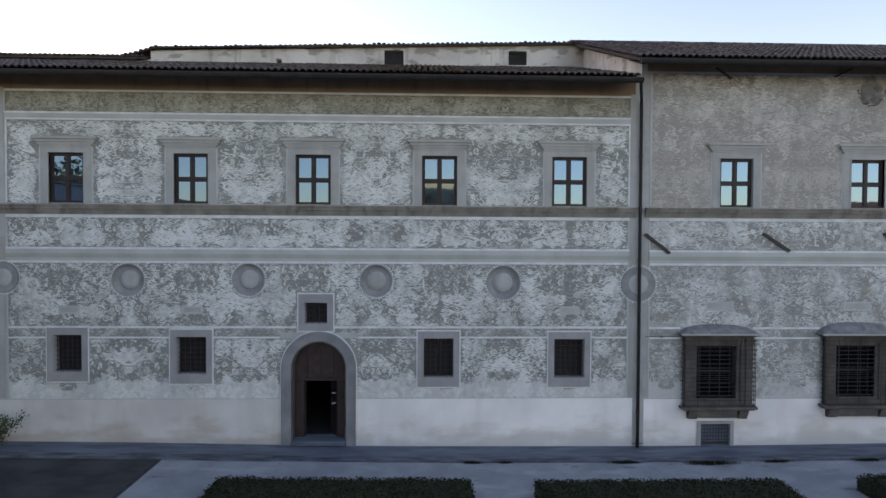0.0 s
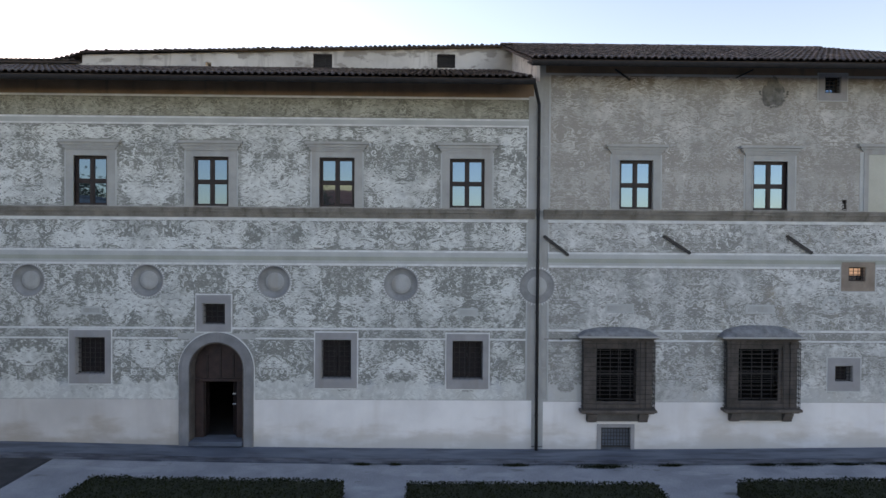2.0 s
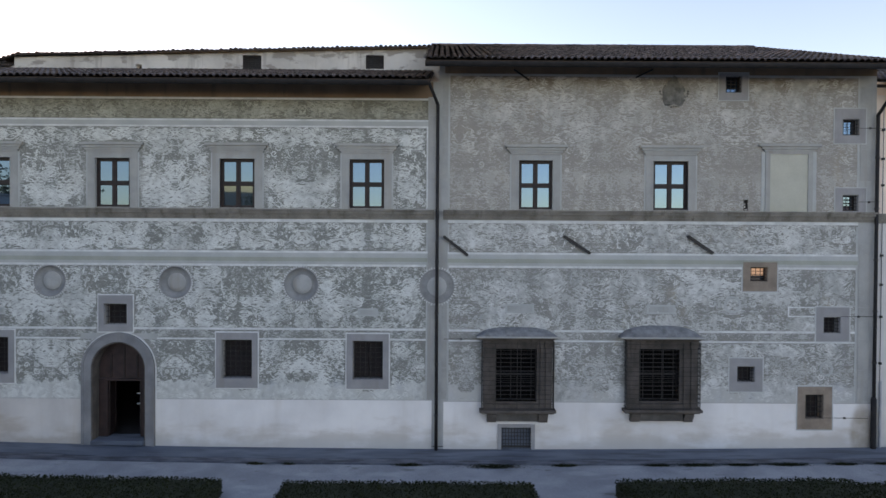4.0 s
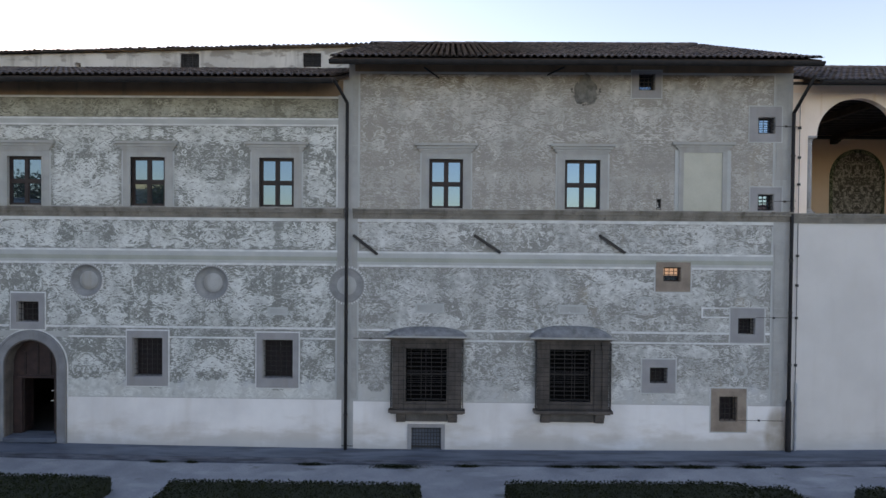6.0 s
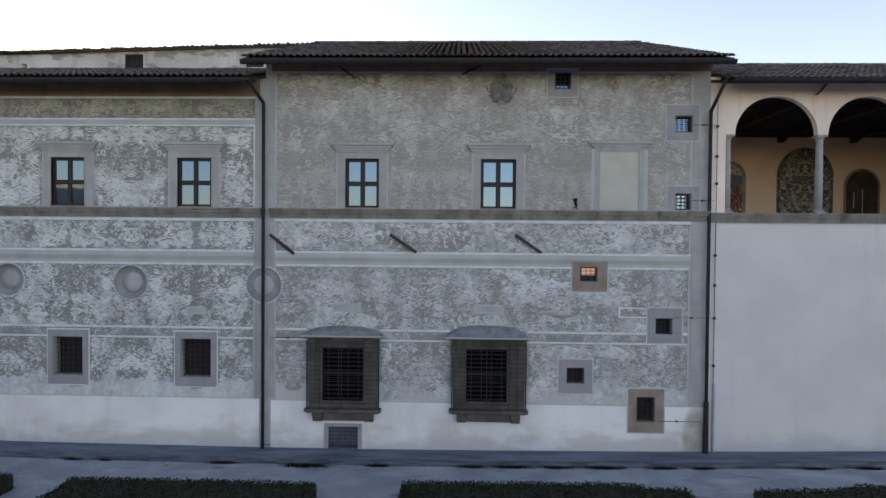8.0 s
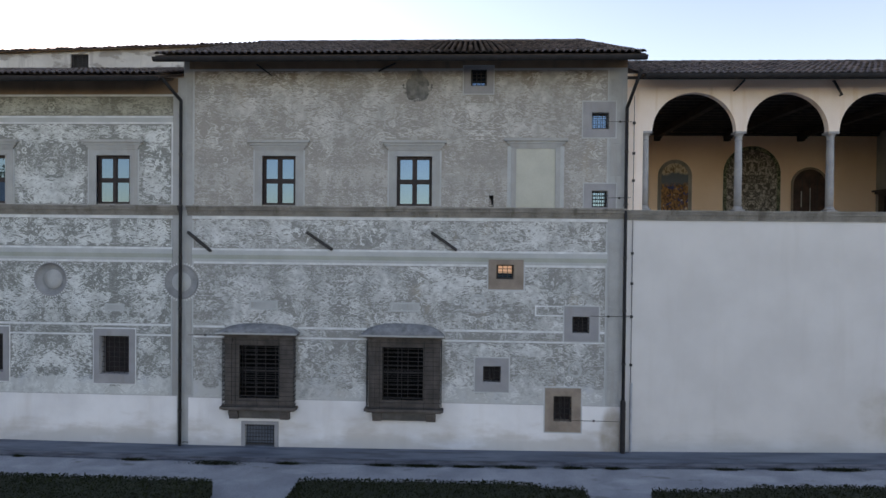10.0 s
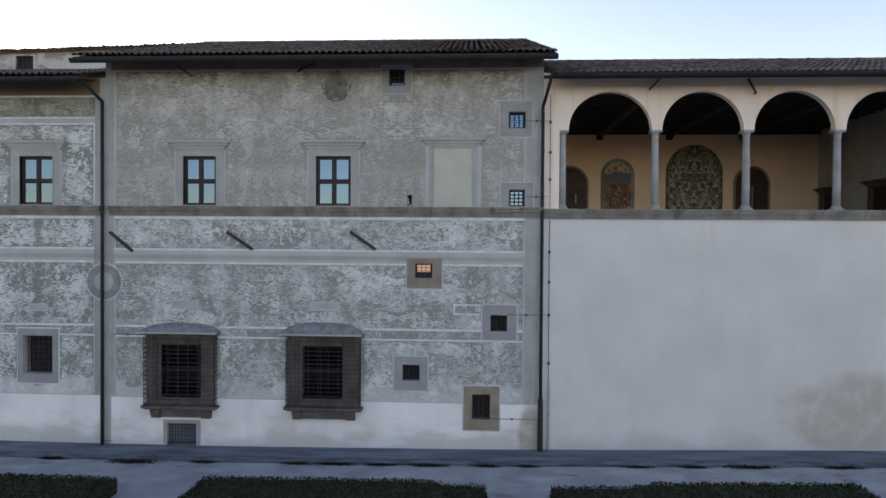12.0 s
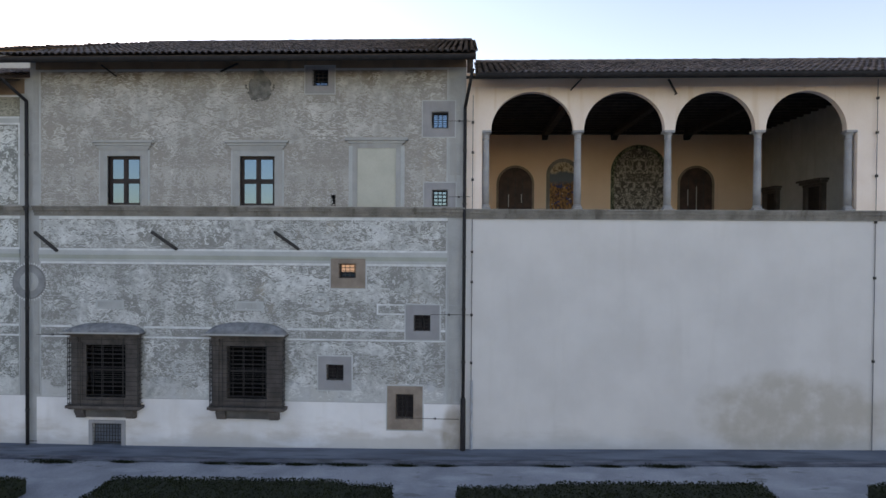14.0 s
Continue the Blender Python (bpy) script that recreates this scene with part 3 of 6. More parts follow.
def medallion(x, z, r, sunk):
    m = thing("medallion", (x, 0, z), "round hollow grey plaster medallion sunk in the wall" if sunk else "round plaster medallion cut by the downpipe", "medallion", "medallions along the wall")
    d = 1.0 if sunk else 0.0
    prof = [(r, -0.007 - 0.035 * (1 - d)), (r * 0.97, 0.03 * d - 0.032 * (1 - d)), (r * 0.9, 0.075 * d - 0.03 * (1 - d)), (r * 0.74, 0.12 * d - 0.026 * (1 - d)), (r * 0.68, 0.125 * d - 0.024 * (1 - d)), (r * 0.655, 0.115 * d - 0.028 * (1 - d)), (r * 0.4, 0.125 * d - 0.02 * (1 - d))]
    bm, rows = turned(bmesh.new(), prof)
    hub = bm.verts.new((0, 0.126 * d - 0.02 * (1 - d), 0))
    for i in range(48):
        bm.faces.new([rows[-1][i], hub, rows[-1][(i + 1) % 48]])
    part("disc", bm, M_BOWL, m, "hollow plaster bowl", True)
    part("boss", lathe(bmesh.new(), [(r * 0.6, 0.125 * d - 0.019 * (1 - d)), (r * 0.585, 0.108 * d - 0.026 * (1 - d)), (r * 0.3, 0.102 * d - 0.029 * (1 - d)), (0.02, 0.1 * d - 0.0295 * (1 - d))], axis="y", n=40), M_PLASTER_GREY, m, "paler plaster boss", True)
    part("ring", turned(bmesh.new(), [(r * 1.045, -0.006), (r * 1.04, -0.018), (r * 1.0, -0.02), (r * 0.985, 0.02 * d - 0.006)])[0], M_MIDSTONE, m)
    if sunk:
        bm = bmesh.new()
        n, e = 48, 1.02 * r
        inner = [bm.verts.new((r * math.cos(2 * math.pi * i / n), -0.006, r * math.sin(2 * math.pi * i / n))) for i in range(n)]
        outer = []
        for i in range(n):
            c, q = math.cos(2 * math.pi * i / n), math.sin(2 * math.pi * i / n)
            k = e / max(abs(c), abs(q))
            outer.append(bm.verts.new((c * k, -0.006, q * k)))
        for i in range(n):
            bm.faces.new([inner[i], outer[i], outer[(i + 1) % n], inner[(i + 1) % n]])
        part("corner_plaster", bm, M_SGR_L, m)
    rays = bmesh.new()
    n = 44
    for i in range(n):
        t = 2 * math.pi * i / n
        u, w = Vector((math.cos(t), 0, math.sin(t))), Vector((-math.sin(t), 0, math.cos(t)))
        long = 1.15 + 0.04 * (i % 2)
        y = Vector((0, -0.019, 0))
        rays.faces.new([rays.verts.new(q + y) for q in (u * r * 1.06 - w * 0.024, u * r * long - w * 0.017, u * r * long + w * 0.017, u * r * 1.06 + w * 0.024)])
    bmesh.ops.recalc_face_normals(rays, faces=rays.faces)
    tagged(part("painted_border", rays, M_LINE, m, "pale border of painted rays"), kind="stuff")


M_BOWL = mottled("grey_bowl_plaster", (0.19, 0.195, 0.195), (0.31, 0.315, 0.315), 2.2, 35)
for x, z, r in MEDALLIONS:
    medallion(x, z, r, (x, z, r) in SUNK)


# ---- windows ----
def pane(name, x0, x1, z0, z1, y, parent, off, tilt=0.0):
    bm = bmesh.new()
    zc, h = (z0 + z1) / 2, (z1 - z0) / 2
    dy = h * math.tan(radians(tilt))
    lean = random.uniform(-0.002, 0.002)
    pts = [(x0, y - lean + dy, z0), (x1, y + lean + dy, z0), (x1, y + lean - dy, z1), (x0, y - lean - dy, z1)]
    front = [bm.verts.new(Vector(p) - Vector(off)) for p in pts]
    back = [bm.verts.new(Vector(p) - Vector(off) + Vector((0, 0.006, 0))) for p in pts]
    bm.faces.new(front)
    bm.faces.new(back[::-1])
    for i in range(4):
        j = (i + 1) % 4
        bm.faces.new([front[j], front[i], back[i], back[j]])
    return part(name, bm, M_GLASS, parent)


def tall_window(number, x0, x1, tilts=(0, 0)):
    z0, z1 = TALL_Z
    xc, off = (x0 + x1) / 2, ((x0 + x1) / 2, 0, z0)
    w = thing("window_%d" % number, off, "brown wooden cross window in a pale moulded stone surround", "window", kind="structure")
    fw, mw = 0.075, 0.1
    zm = z0 + 0.5 * (z1 - z0)
    cells = [(x0 + fw, xc - mw / 2, z0 + fw, zm - mw / 2), (xc + mw / 2, x1 - fw, z0 + fw, zm - mw / 2), (x0 + fw, xc - mw / 2, zm + mw / 2, z1 - fw), (xc + mw / 2, x1 - fw, zm + mw / 2, z1 - fw)]
    part("window_frame", slab(x0, x1, z0, z1, 0.07, 0.14, cells, off), M_WOOD, w, "dark brown wooden frame")
    for k, c in enumerate(cells):
        part("casement", slab(c[0], c[1], c[2], c[3], 0.085, 0.125, [(c[0] + 0.03, c[1] - 0.03, c[2] + 0.03, c[3] - 0.03)], off), M_WOOD, w)
        pane("pane", c[0] + 0.028, c[1] - 0.028, c[2] + 0.028, c[3] - 0.028, 0.105, w, off, tilts[k // 2])
    part("reveal", slab(x0 - 0.04, x1 + 0.04, z0 + 0.01, z1 + 0.04, -0.05, 0.07, [(x0, x1, z0, z1)], off), M_SURROUND, w)
    part("surround", slab(x0 - 0.26, x1 + 0.26, z0 + 0.01, z1 + 0.2, -0.035, 0.0, [(x0 - 0.04, x1 + 0.04, z0, z1 + 0.04)], off), M_SURROUND, w, "pale grey stone surround")
    part("border", slab(x0 - 0.31, x1 + 0.31, z0 + 0.02, z1 + 0.2, -0.02, 0.0, [(x0 - 0.26, x1 + 0.26, z0, z1 + 0.2)], off), M_BAND, w, "pale painted outline")
    bm = bmesh.new()
    for a, b, half, out in ((0.2, 0.27, 0.28, 0.06), (0.27, 0.35, 0.34, 0.08), (0.35, 0.44, 0.41, 0.11), (0.44, 0.53, 0.48, 0.15)):
        box(bm, x0 - half, x1 + half, -out, 0.0, z1 + a, z1 + b - 0.003, off)
    part("hood", bm, M_SURROUND, w, "moulded stone hood")
    part("window_sill", box(bmesh.new(), x0 - 0.02, x1 + 0.02, -0.03, 0.085, z0 - 0.005, z0 + 0.03, off), M_STONE, w)
    return w


number = 1
for k, (x0, x1) in enumerate(TALL_L):
    tall_window(number, x0, x1, tilts=((2.6, 0.5) if k == 3 else (0, 0)))
    number += 1
for x0, x1 in TALL_R:
    tall_window(number, x0, x1)
    number += 1


def grille(bm, x0, x1, z0, z1, y, nx, nz, r, off):
    for i in range(nx):
        x = x0 + (x1 - x0) * (i + 0.5) / nx
        rod(bm, (x, y, z0), (x, y, z1), r, 6, off)
    for j in range(nz):
        z = z0 + (z1 - z0) * (j + 0.5) / nz
        rod(bm, (x0, y - r, z), (x1, y - r, z), r, 6, off)
    return bm


def barred_window(number, hole, outer, label, material, nx, nz, back="wood", y=0.12, out=0.045, tilt=0.0):
    x0, x1, z0, z1 = hole
    off = ((x0 + x1) / 2, 0, z0)
    w = thing("window_%d" % number, off, label, "window", kind="structure")
    part("surround", slab(*outer, -out, 0.0, [hole], off), material, w)
    if hole[0] < X_JOINT or outer[3] < 7:
        part("border", slab(outer[0] - 0.045, outer[1] + 0.045, outer[2] - 0.045, outer[3] + 0.045, -0.016, 0.0, [outer], off), M_LINE, w, "white painted outline")
    part("reveal", slab(x0, x1, z0, z1, 0.004, 0.3, [(x0 + 0.02, x1 - 0.02, z0 + 0.02, z1 - 0.02)], off), material, w)
    part("grille", grille(bmesh.new(), x0 - 0.01, x1 + 0.01, z0 - 0.01, z1 + 0.01, y, nx, nz, 0.011, off), M_IRON, w, "black iron grille")
    if back == "wood":
        xm = (x0 + x1) / 2
        for a, b in ((x0 + 0.02, xm - 0.008), (xm + 0.008, x1 - 0.02)):
            bm = slab(a, b, z0 + 0.02, z1 - 0.02, 0.28, 0.33, [(a + 0.08, b - 0.08, z0 + 0.12, (z0 + z1) / 2 - 0.05), (a + 0.08, b - 0.08, (z0 + z1) / 2 + 0.05, z1 - 0.12)], off)
            box(bm, a + 0.06, b - 0.06, 0.30, 0.32, z0 + 0.1, z1 - 0.1, off)
            part("shutter", bm, M_SHUTTER, w, "dark wooden shutter")
    else:
        part("window_frame", slab(x0 + 0.02, x1 - 0.02, z0 + 0.02, z1 - 0.02, 0.18, 0.22, [(x0 + 0.07, x1 - 0.07, z0 + 0.07, z1 - 0.07)], off), M_WOOD, w)
        pane("pane", x0 + 0.06, x1 - 0.06, z0 + 0.06, z1 - 0.06, 0.2, w, off, tilt)
    return w


for h in LOW:
    barred_window(number, h, (h[0] - 0.19, h[1] + 0.19, h[2] - 0.3, h[3] + 0.23), "low barred window in a plain grey stone surround", M_MIDSTONE, 6, 8)
    number += 1
barred_window(number, SQUARE, (-5.11, -3.95, 3.92, 5.16), "small square shuttered window above the portal", M_MIDSTONE, 4, 4, y=0.08)
number += 1
for k, (h, o) in enumerate(zip(SMALL, SMALL_OUT)):
    tan = k in (3, 6)
    barred_window(number, h, o, "small barred window in a tan stone surround" if tan else "small barred window in a grey plaster surround",
                  M_TANSTONE if tan else M_MIDSTONE, 4, 5, "wood" if k in (4, 5, 6) else "glass", 0.06, 0.02, 0.0)
    number += 1

# emission added to a curtain stands in for one small pane's orange light
lit = bpy.data.materials.new("glowing_curtain")
lit.use_nodes = True
lit.node_tree.nodes["Principled BSDF"].inputs["Base Color"].default_value = (0.6, 0.45, 0.3, 1)
lit.node_tree.nodes["Principled BSDF"].inputs["Emission Color"].default_value = (1.0, 0.62, 0.36, 1)
lit.node_tree.nodes["Principled BSDF"].inputs["Emission Strength"].default_value = 0.12
curtain = thing("curtain", (17.5, 0.17, 5.8), "curtain with added warm glow at a barred pane", "curtain")
bm = bmesh.new()
fold = [[bm.verts.new((-0.23 + 0.46 * i / 16, 0.006 * math.sin(i * 1.9), z)) for z in (0.16, 0.41)] for i in range(17)]
for a, b in zip(fold, fold[1:]):
    bm.faces.new([a[0], b[0], b[1], a[1]])
part("cloth", bm, lit, curtain)
part("rod", rod(bmesh.new(), (-0.25, 0, 0.42), (0.25, 0, 0.42), 0.008), M_IRON, curtain)
# slit vent and walled-up window
part("vent_lining", slab(SLIT[0], SLIT[1], SLIT[2], SLIT[3], -0.01, 0.5, [(SLIT[0] + 0.02, SLIT[1] - 0.02, SLIT[2] + 0.02, SLIT[3] - 0.02)]), M_DARKSTONE, wall_2)
blind = thing("blind_window", (18.47, 0, 8.16), "walled-up window with beige plaster in a stone surround", "blind window")
off = (18.47, 0, 8.16)
part("infill", bevelled(box(bmesh.new(), BLIND[0] + 0.16, BLIND[1] - 0.16, -0.016, 0.0, 8.16, 10.12, off), 0.004), M_BLIND, blind, "smooth beige plaster infill")
part("surround", slab(BLIND[0], BLIND[1], 8.16, 10.2, -0.04, 0.0, [(BLIND[0] + 0.16, BLIND[1] - 0.16, 8.0, 10.12)], off), M_SURROUND, blind)
part("border", slab(BLIND[0] - 0.13, BLIND[1] + 0.13, 8.17, 10.2, -0.02, 0.0, [(BLIND[0], BLIND[1], 8.0, 10.2)], off), M_BAND, blind)
bm = bmesh.new()
for a, b, half, o in ((0.0, 0.08, 0.06, 0.06), (0.08, 0.17, 0.14, 0.09), (0.17, 0.27, 0.24, 0.13)):
    box(bm, BLIND[0] - half, BLIND[1] + half, -o, 0, 10.2 + a, 10.2 + b - 0.003, off)
part("hood", bm, M_SURROUND, blind)


M_APRON = mottled("grey_apron_stone", (0.06, 0.057, 0.053), (0.125, 0.118, 0.11), 2.5, 45)
M_RUSTBAR = mottled("greyish_iron_bar", (0.014, 0.013, 0.013), (0.036, 0.033, 0.032), 6, 60, rough=0.6)
# near-black colour carries the shade inside the caged openings
M_UNLIT = mottled("unlit_opening_black", (0.002, 0.0018, 0.0018), (0.006, 0.005, 0.005), 4, 50, rough=0.85)
M_UNLIT.node_tree.nodes["Principled BSDF"].inputs["Specular IOR Level"].default_value = 0.1


# ---- the two big caged windows ----
def caged_window(number, hole, xa, xb, ztop):
    x0, x1, z0, z1 = hole
    xc = (x0 + x1) / 2
    off = (xc, 0, z0)
    w = thing("window_%d" % number, off, "large dark stone window with iron cage and domed hood", "window", kind="structure")
    sill = z0 - 0.36
    part("frame", slab(xa + 0.06, xb - 0.06, sill + 0.12, 3.76, -0.12, 0.0, [(x0 - 0.12, x1 + 0.12, z0 - 0.1, z1 + 0.1)], off), M_DARKSTONE, w, "weathered dark stone frame")
    part("inner_frame", slab(x0 - 0.12, x1 + 0.12, z0 - 0.1, z1 + 0.1, -0.075, 0.25, [hole], off), M_DARKSTONE, w)
    for a, b in ((xa + 0.02, xa + 0.24), (xb - 0.24, xb - 0.02)):
        part("pilaster", bevelled(box(bmesh.new(), a, b, -0.17, -0.121, sill + 0.12, 3.6, off), 0.01), M_DARKSTONE, w)
        bm = bmesh.new()
        for za, zb, o in ((3.5, 3.6, 0.2), (3.6, 3.68, 0.24)):
            box(bm, a - 0.03, b + 0.03, -o, -0.122, za, zb - 0.004, off)
        part("capital", bm, M_DARKSTONE, w)
    bm = bmesh.new()
    for za, zb, o, e in ((3.68, 3.74, 0.2, 0.0), (3.74, 3.79, 0.26, 0.05), (3.79, 3.84, 0.34, 0.13)):
        box(bm, xa - e, xb + e, -o, 0, za, zb - 0.003, off)
    part("cornice", bm, M_DARKSTONE, w)
    # domed hood
    bm = bmesh.new()
    nu, nv = 24, 6
    ha = (xb - xa) / 2 + 0.17
    grid = []
    for i in range(nu + 1):
        u = -1 + 2 * i / nu
        row = []
        for j in range(nv + 1):
            v = j / nv
            top = (1 - abs(u) ** 3.2) ** 0.8 if abs(u) < 1 else 0.0
            z = 3.86 + (ztop - 3.9) * top * math.sin(0.5 * math.pi * (0.12 + 0.88 * v)) + 0.02 * noise.noise(Vector((u * 4 + xc, v * 3, 0)))
            row.append(bm.verts.new((xc + u * ha - off[0], -0.42 + 0.42 * v, z - off[2])))
        grid.append(row)
    low = [[bm.verts.new((xc + s * ha - off[0], y, 3.835 - off[2])) for y in (-0.42, 0.0)] for s in (-1, 1)]
    for i in range(nu):
        for j in range(nv):
            bm.faces.new([grid[i][j], grid[i + 1][j], grid[i + 1][j + 1], grid[i][j + 1]])
    bm.faces.new([low[0][0], low[1][0]] + [grid[i][0] for i in range(nu, -1, -1)])
    bm.faces.new([low[0][1], low[1][1], low[1][0], low[0][0]])
    bm.faces.new([low[0][1], low[0][0]] + grid[0])
    bm.faces.new([low[1][0], low[1][1]] + grid[nu][::-1])
    bmesh.ops.recalc_face_normals(bm, faces=bm.faces)
    part("hood", bm, M_LEAD, w, "domed weathered grey hood", True)
    part("hood_edge", bevelled(box(bmesh.new(), xc - ha - 0.02, xc + ha + 0.02, -0.44, -0.421, 3.825, 3.885, off), 0.006), M_SURROUND, w, "pale drip edge")
    bm = bmesh.new()
    for za, zb, o, e in ((0.0, 0.05, 0.26, 0.03), (0.05, 0.14, 0.33, 0.1)):
        box(bm, xa - e, xb + e, -o, 0, sill - 0.02 + za, sill - 0.02 + zb - 0.003, off)
    part("window_sill", bm, M_DARKSTONE, w, "projecting stone sill")
    for a in (xa + 0.16, xb - 0.48):
        bm = bmesh.new()
        for za, zb, o in ((0.0, 0.1, 0.16), (0.1, 0.2, 0.21), (0.2, 0.3, 0.26)):
            box(bm, a, a + 0.32, -o, 0, sill - 0.33 + za, sill - 0.33 + zb - 0.003, off)
        part("bracket", bevelled(bm, 0.01), M_DARKSTONE, w)
    part("apron", bevelled(box(bmesh.new(), xa + 0.485, xb - 0.485, -0.13, 0, sill - 0.31, sill - 0.03, off), 0.012), M_APRON, w, "grey stone apron under the sill")
    # cage: close horizontal bars carried round three sides, few uprights
    y = -0.3
    bm = bmesh.new()
    for j in range(15):
        z = sill + 0.19 + (3.62 - sill - 0.19) * j / 14
        rod(bm, (xa - 0.03, y, z), (xb + 0.03, y, z), 0.0095, 6, off)
        for x in (xa - 0.02, xb + 0.02):
            rod(bm, (x, y - 0.02, z), (x, 0, z), 0.0125, 6, off)
    part("cage", bm, M_IRON, w, "black iron cage")
    for x in (xa - 0.02, x0 - 0.05, xc, x1 + 0.05, xb + 0.02):
        part("upright_bar", rod(bmesh.new(), (x, y + 0.012, sill + 0.1), (x, y + 0.012, 3.7), 0.011, 6, off), M_IRON, w)
    for x in (xa - 0.02, xb + 0.02):
        for yy in (-0.2, -0.1):
            part("upright_bar", rod(bmesh.new(), (x, yy, sill + 0.1), (x, yy, 3.7), 0.011, 6, off), M_IRON, w)
    part("grille", grille(bmesh.new(), x0, x1, z0, z1, 0.05, 4, 13, 0.012, off), M_RUSTBAR, w, "grey horizontal window bars")
    part("crossbar", box(bmesh.new(), x0, x1, 0.03, 0.07, z0 + 0.5 * (z1 - z0), z0 + 0.5 * (z1 - z0) + 0.045, off), M_RUSTBAR, w)
    zm = z0 + 0.58 * (z1 - z0)
    part("casement", slab(x0, x1, z0, z1, 0.2, 0.26, [(x0 + 0.08, xc - 0.05, z0 + 0.08, zm - 0.05), (xc + 0.05, x1 - 0.08, z0 + 0.08, zm - 0.05), (x0 + 0.08, xc - 0.05, zm + 0.05, z1 - 0.08), (xc + 0.05, x1 - 0.08, zm + 0.05, z1 - 0.08)], off), M_UNLIT, w, "dark wooden casement")
    # flat black panels fill the openings in place of the dark room
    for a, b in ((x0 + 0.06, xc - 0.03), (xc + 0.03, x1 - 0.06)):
        part("shutter", bevelled(box(bmesh.new(), a, b, 0.262, 0.29, z0 + 0.06, z1 - 0.06, off), 0.006), M_UNLIT, w, "black panel standing in for the unlit room")
    return w


caged_window(number, CAGE[0], 8.03, 10.42, 4.19)
caged_window(number + 1, CAGE[1], 12.93, 15.38, 4.27)
number += 2
w = thing("window_%d" % number, (9.22, 0, CELLAR[2]), "low cellar window with iron lattice at the ground", "window", kind="structure")
off = (9.22, 0, CELLAR[2])
part("surround", slab(CELLAR[0] - 0.13, CELLAR[1] + 0.13, CELLAR[2], CELLAR[3] + 0.1, -0.05, 0.0, [CELLAR], off), M_MIDSTONE, w)
# bluish cement colour stands in for the tone of the glass
part("backing", box(bmesh.new(), CELLAR[0], CELLAR[1], 0.1, 0.14, CELLAR[2], CELLAR[3], off), M_CEMENT, w, "bluish panel standing in for the pane")
part("grille", grille(bmesh.new(), CELLAR[0], CELLAR[1], CELLAR[2], CELLAR[3], 0.03, 10, 6, 0.009, off), M_IRON, w)
part("window_sill", box(bmesh.new(), CELLAR[0], CELLAR[1], -0.02, 0.5, CELLAR[2] - 0.01, CELLAR[2] + 0.02, off), M_CEMENT, w)
number += 1

# ---- portal ----
M_PORTALWOOD = mottled("blackish_brown_portal_wood", (0.016, 0.010, 0.010), (0.05, 0.029, 0.027), 2.5, 60, rough=0.6)
M_PORTALSTONE = mottled("blue_grey_portal_stone", (0.165, 0.17, 0.182), (0.265, 0.27, 0.28), 1.4, 45, streak=(0.19, 0.185, 0.18))
door = thing("door_1", (DOOR_X, 0, 0), "arched portal with brown wooden door standing ajar", "door", kind="structure")
off = (DOOR_X, 0, 0)
part("archivolt", arch_band(bmesh.new(), DOOR_X, DOOR_R, DOOR_R + 0.25, DOOR_SPRING, -0.04, -0.07, 0.02, off), M_PORTALSTONE, door, "grey stone arched surround")
part("archivolt_edge", arch_band(bmesh.new(), DOOR_X, DOOR_R + 0.25, DOOR_R + 0.32, DOOR_SPRING, -0.04, -0.10, 0.0, off), M_PORTALSTONE, door)
part("jamb", arch_band(bmesh.new(), DOOR_X, DOOR_R - 0.05, DOOR_R - 0.002, DOOR_SPRING, -0.04, -0.04, 0.62, off), M_DARKSTONE, door)
part("border", arch_band(bmesh.new(), DOOR_X, DOOR_R + 0.325, DOOR_R + 0.365, DOOR_SPRING, 1.6, -0.02, 0.0, off), M_LINE, door, "white painted outline")
# timber lunette over the leaves
part("lunette", arch_plate(bmesh.new(), DOOR_X, DOOR_R - 0.055, DOOR_SPRING, 2.22, 0.34, 0.42, off), M_PORTALWOOD, door, "boarded timber lunette")
for x in (-0.45, 0.0, 0.45):
    part("batten", box(bmesh.new(), x - 0.03, x + 0.03, 0.31, 0.339, 2.26, 2.62 + (0.7 if x == 0 else 0.45)), M_WOOD, door)
part("transom", bevelled(box(bmesh.new(), -0.87, 0.87, 0.28, 0.44, 2.14, 2.24), 0.015), M_PORTALWOOD, door, "timber transom")
for s in (-1, 1):
    a, b = (s * 0.87, s * 0.57)
    part("door_post", bevelled(box(bmesh.new(), min(a, b), max(a, b), 0.3, 0.42, 0.2, 2.14), 0.012), M_PORTALWOOD, door)


def leaf(hinge, width, angle, sign):
    """A panelled door leaf turned inwards about its hinge."""
    lf = slab(0.0, width, 0.2, 2.14, -0.03, 0.03, [(0.1, width - 0.1, 0.35, 0.85), (0.1, width - 0.1, 1.0, 1.45), (0.1, width - 0.1, 1.58, 2.02)])
    box(lf, 0.08, width - 0.08, -0.012, 0.012, 0.33, 2.04)
    bmesh.ops.transform(lf, matrix=pose(hinge, 0.4, 0, 0, 0, angle), verts=lf.verts)
    return part("door_leaf", lf, M_WOOD, door, "panelled wooden leaf pushed inwards")


leaf(-0.57, 0.55, 97, 1)
lf = leaf(0.57, 0.55, 122, -1)
hb = bmesh.new()
for z in (1.3, 1.66):
    rod(hb, (0.43, 0.62, z), (0.43, 0.5, z), 0.02)
    rod(hb, (0.36, 0.5, z), (0.5, 0.5, z), 0.022)
part("handle", hb, M_BAND, lf, "pale metal handle")
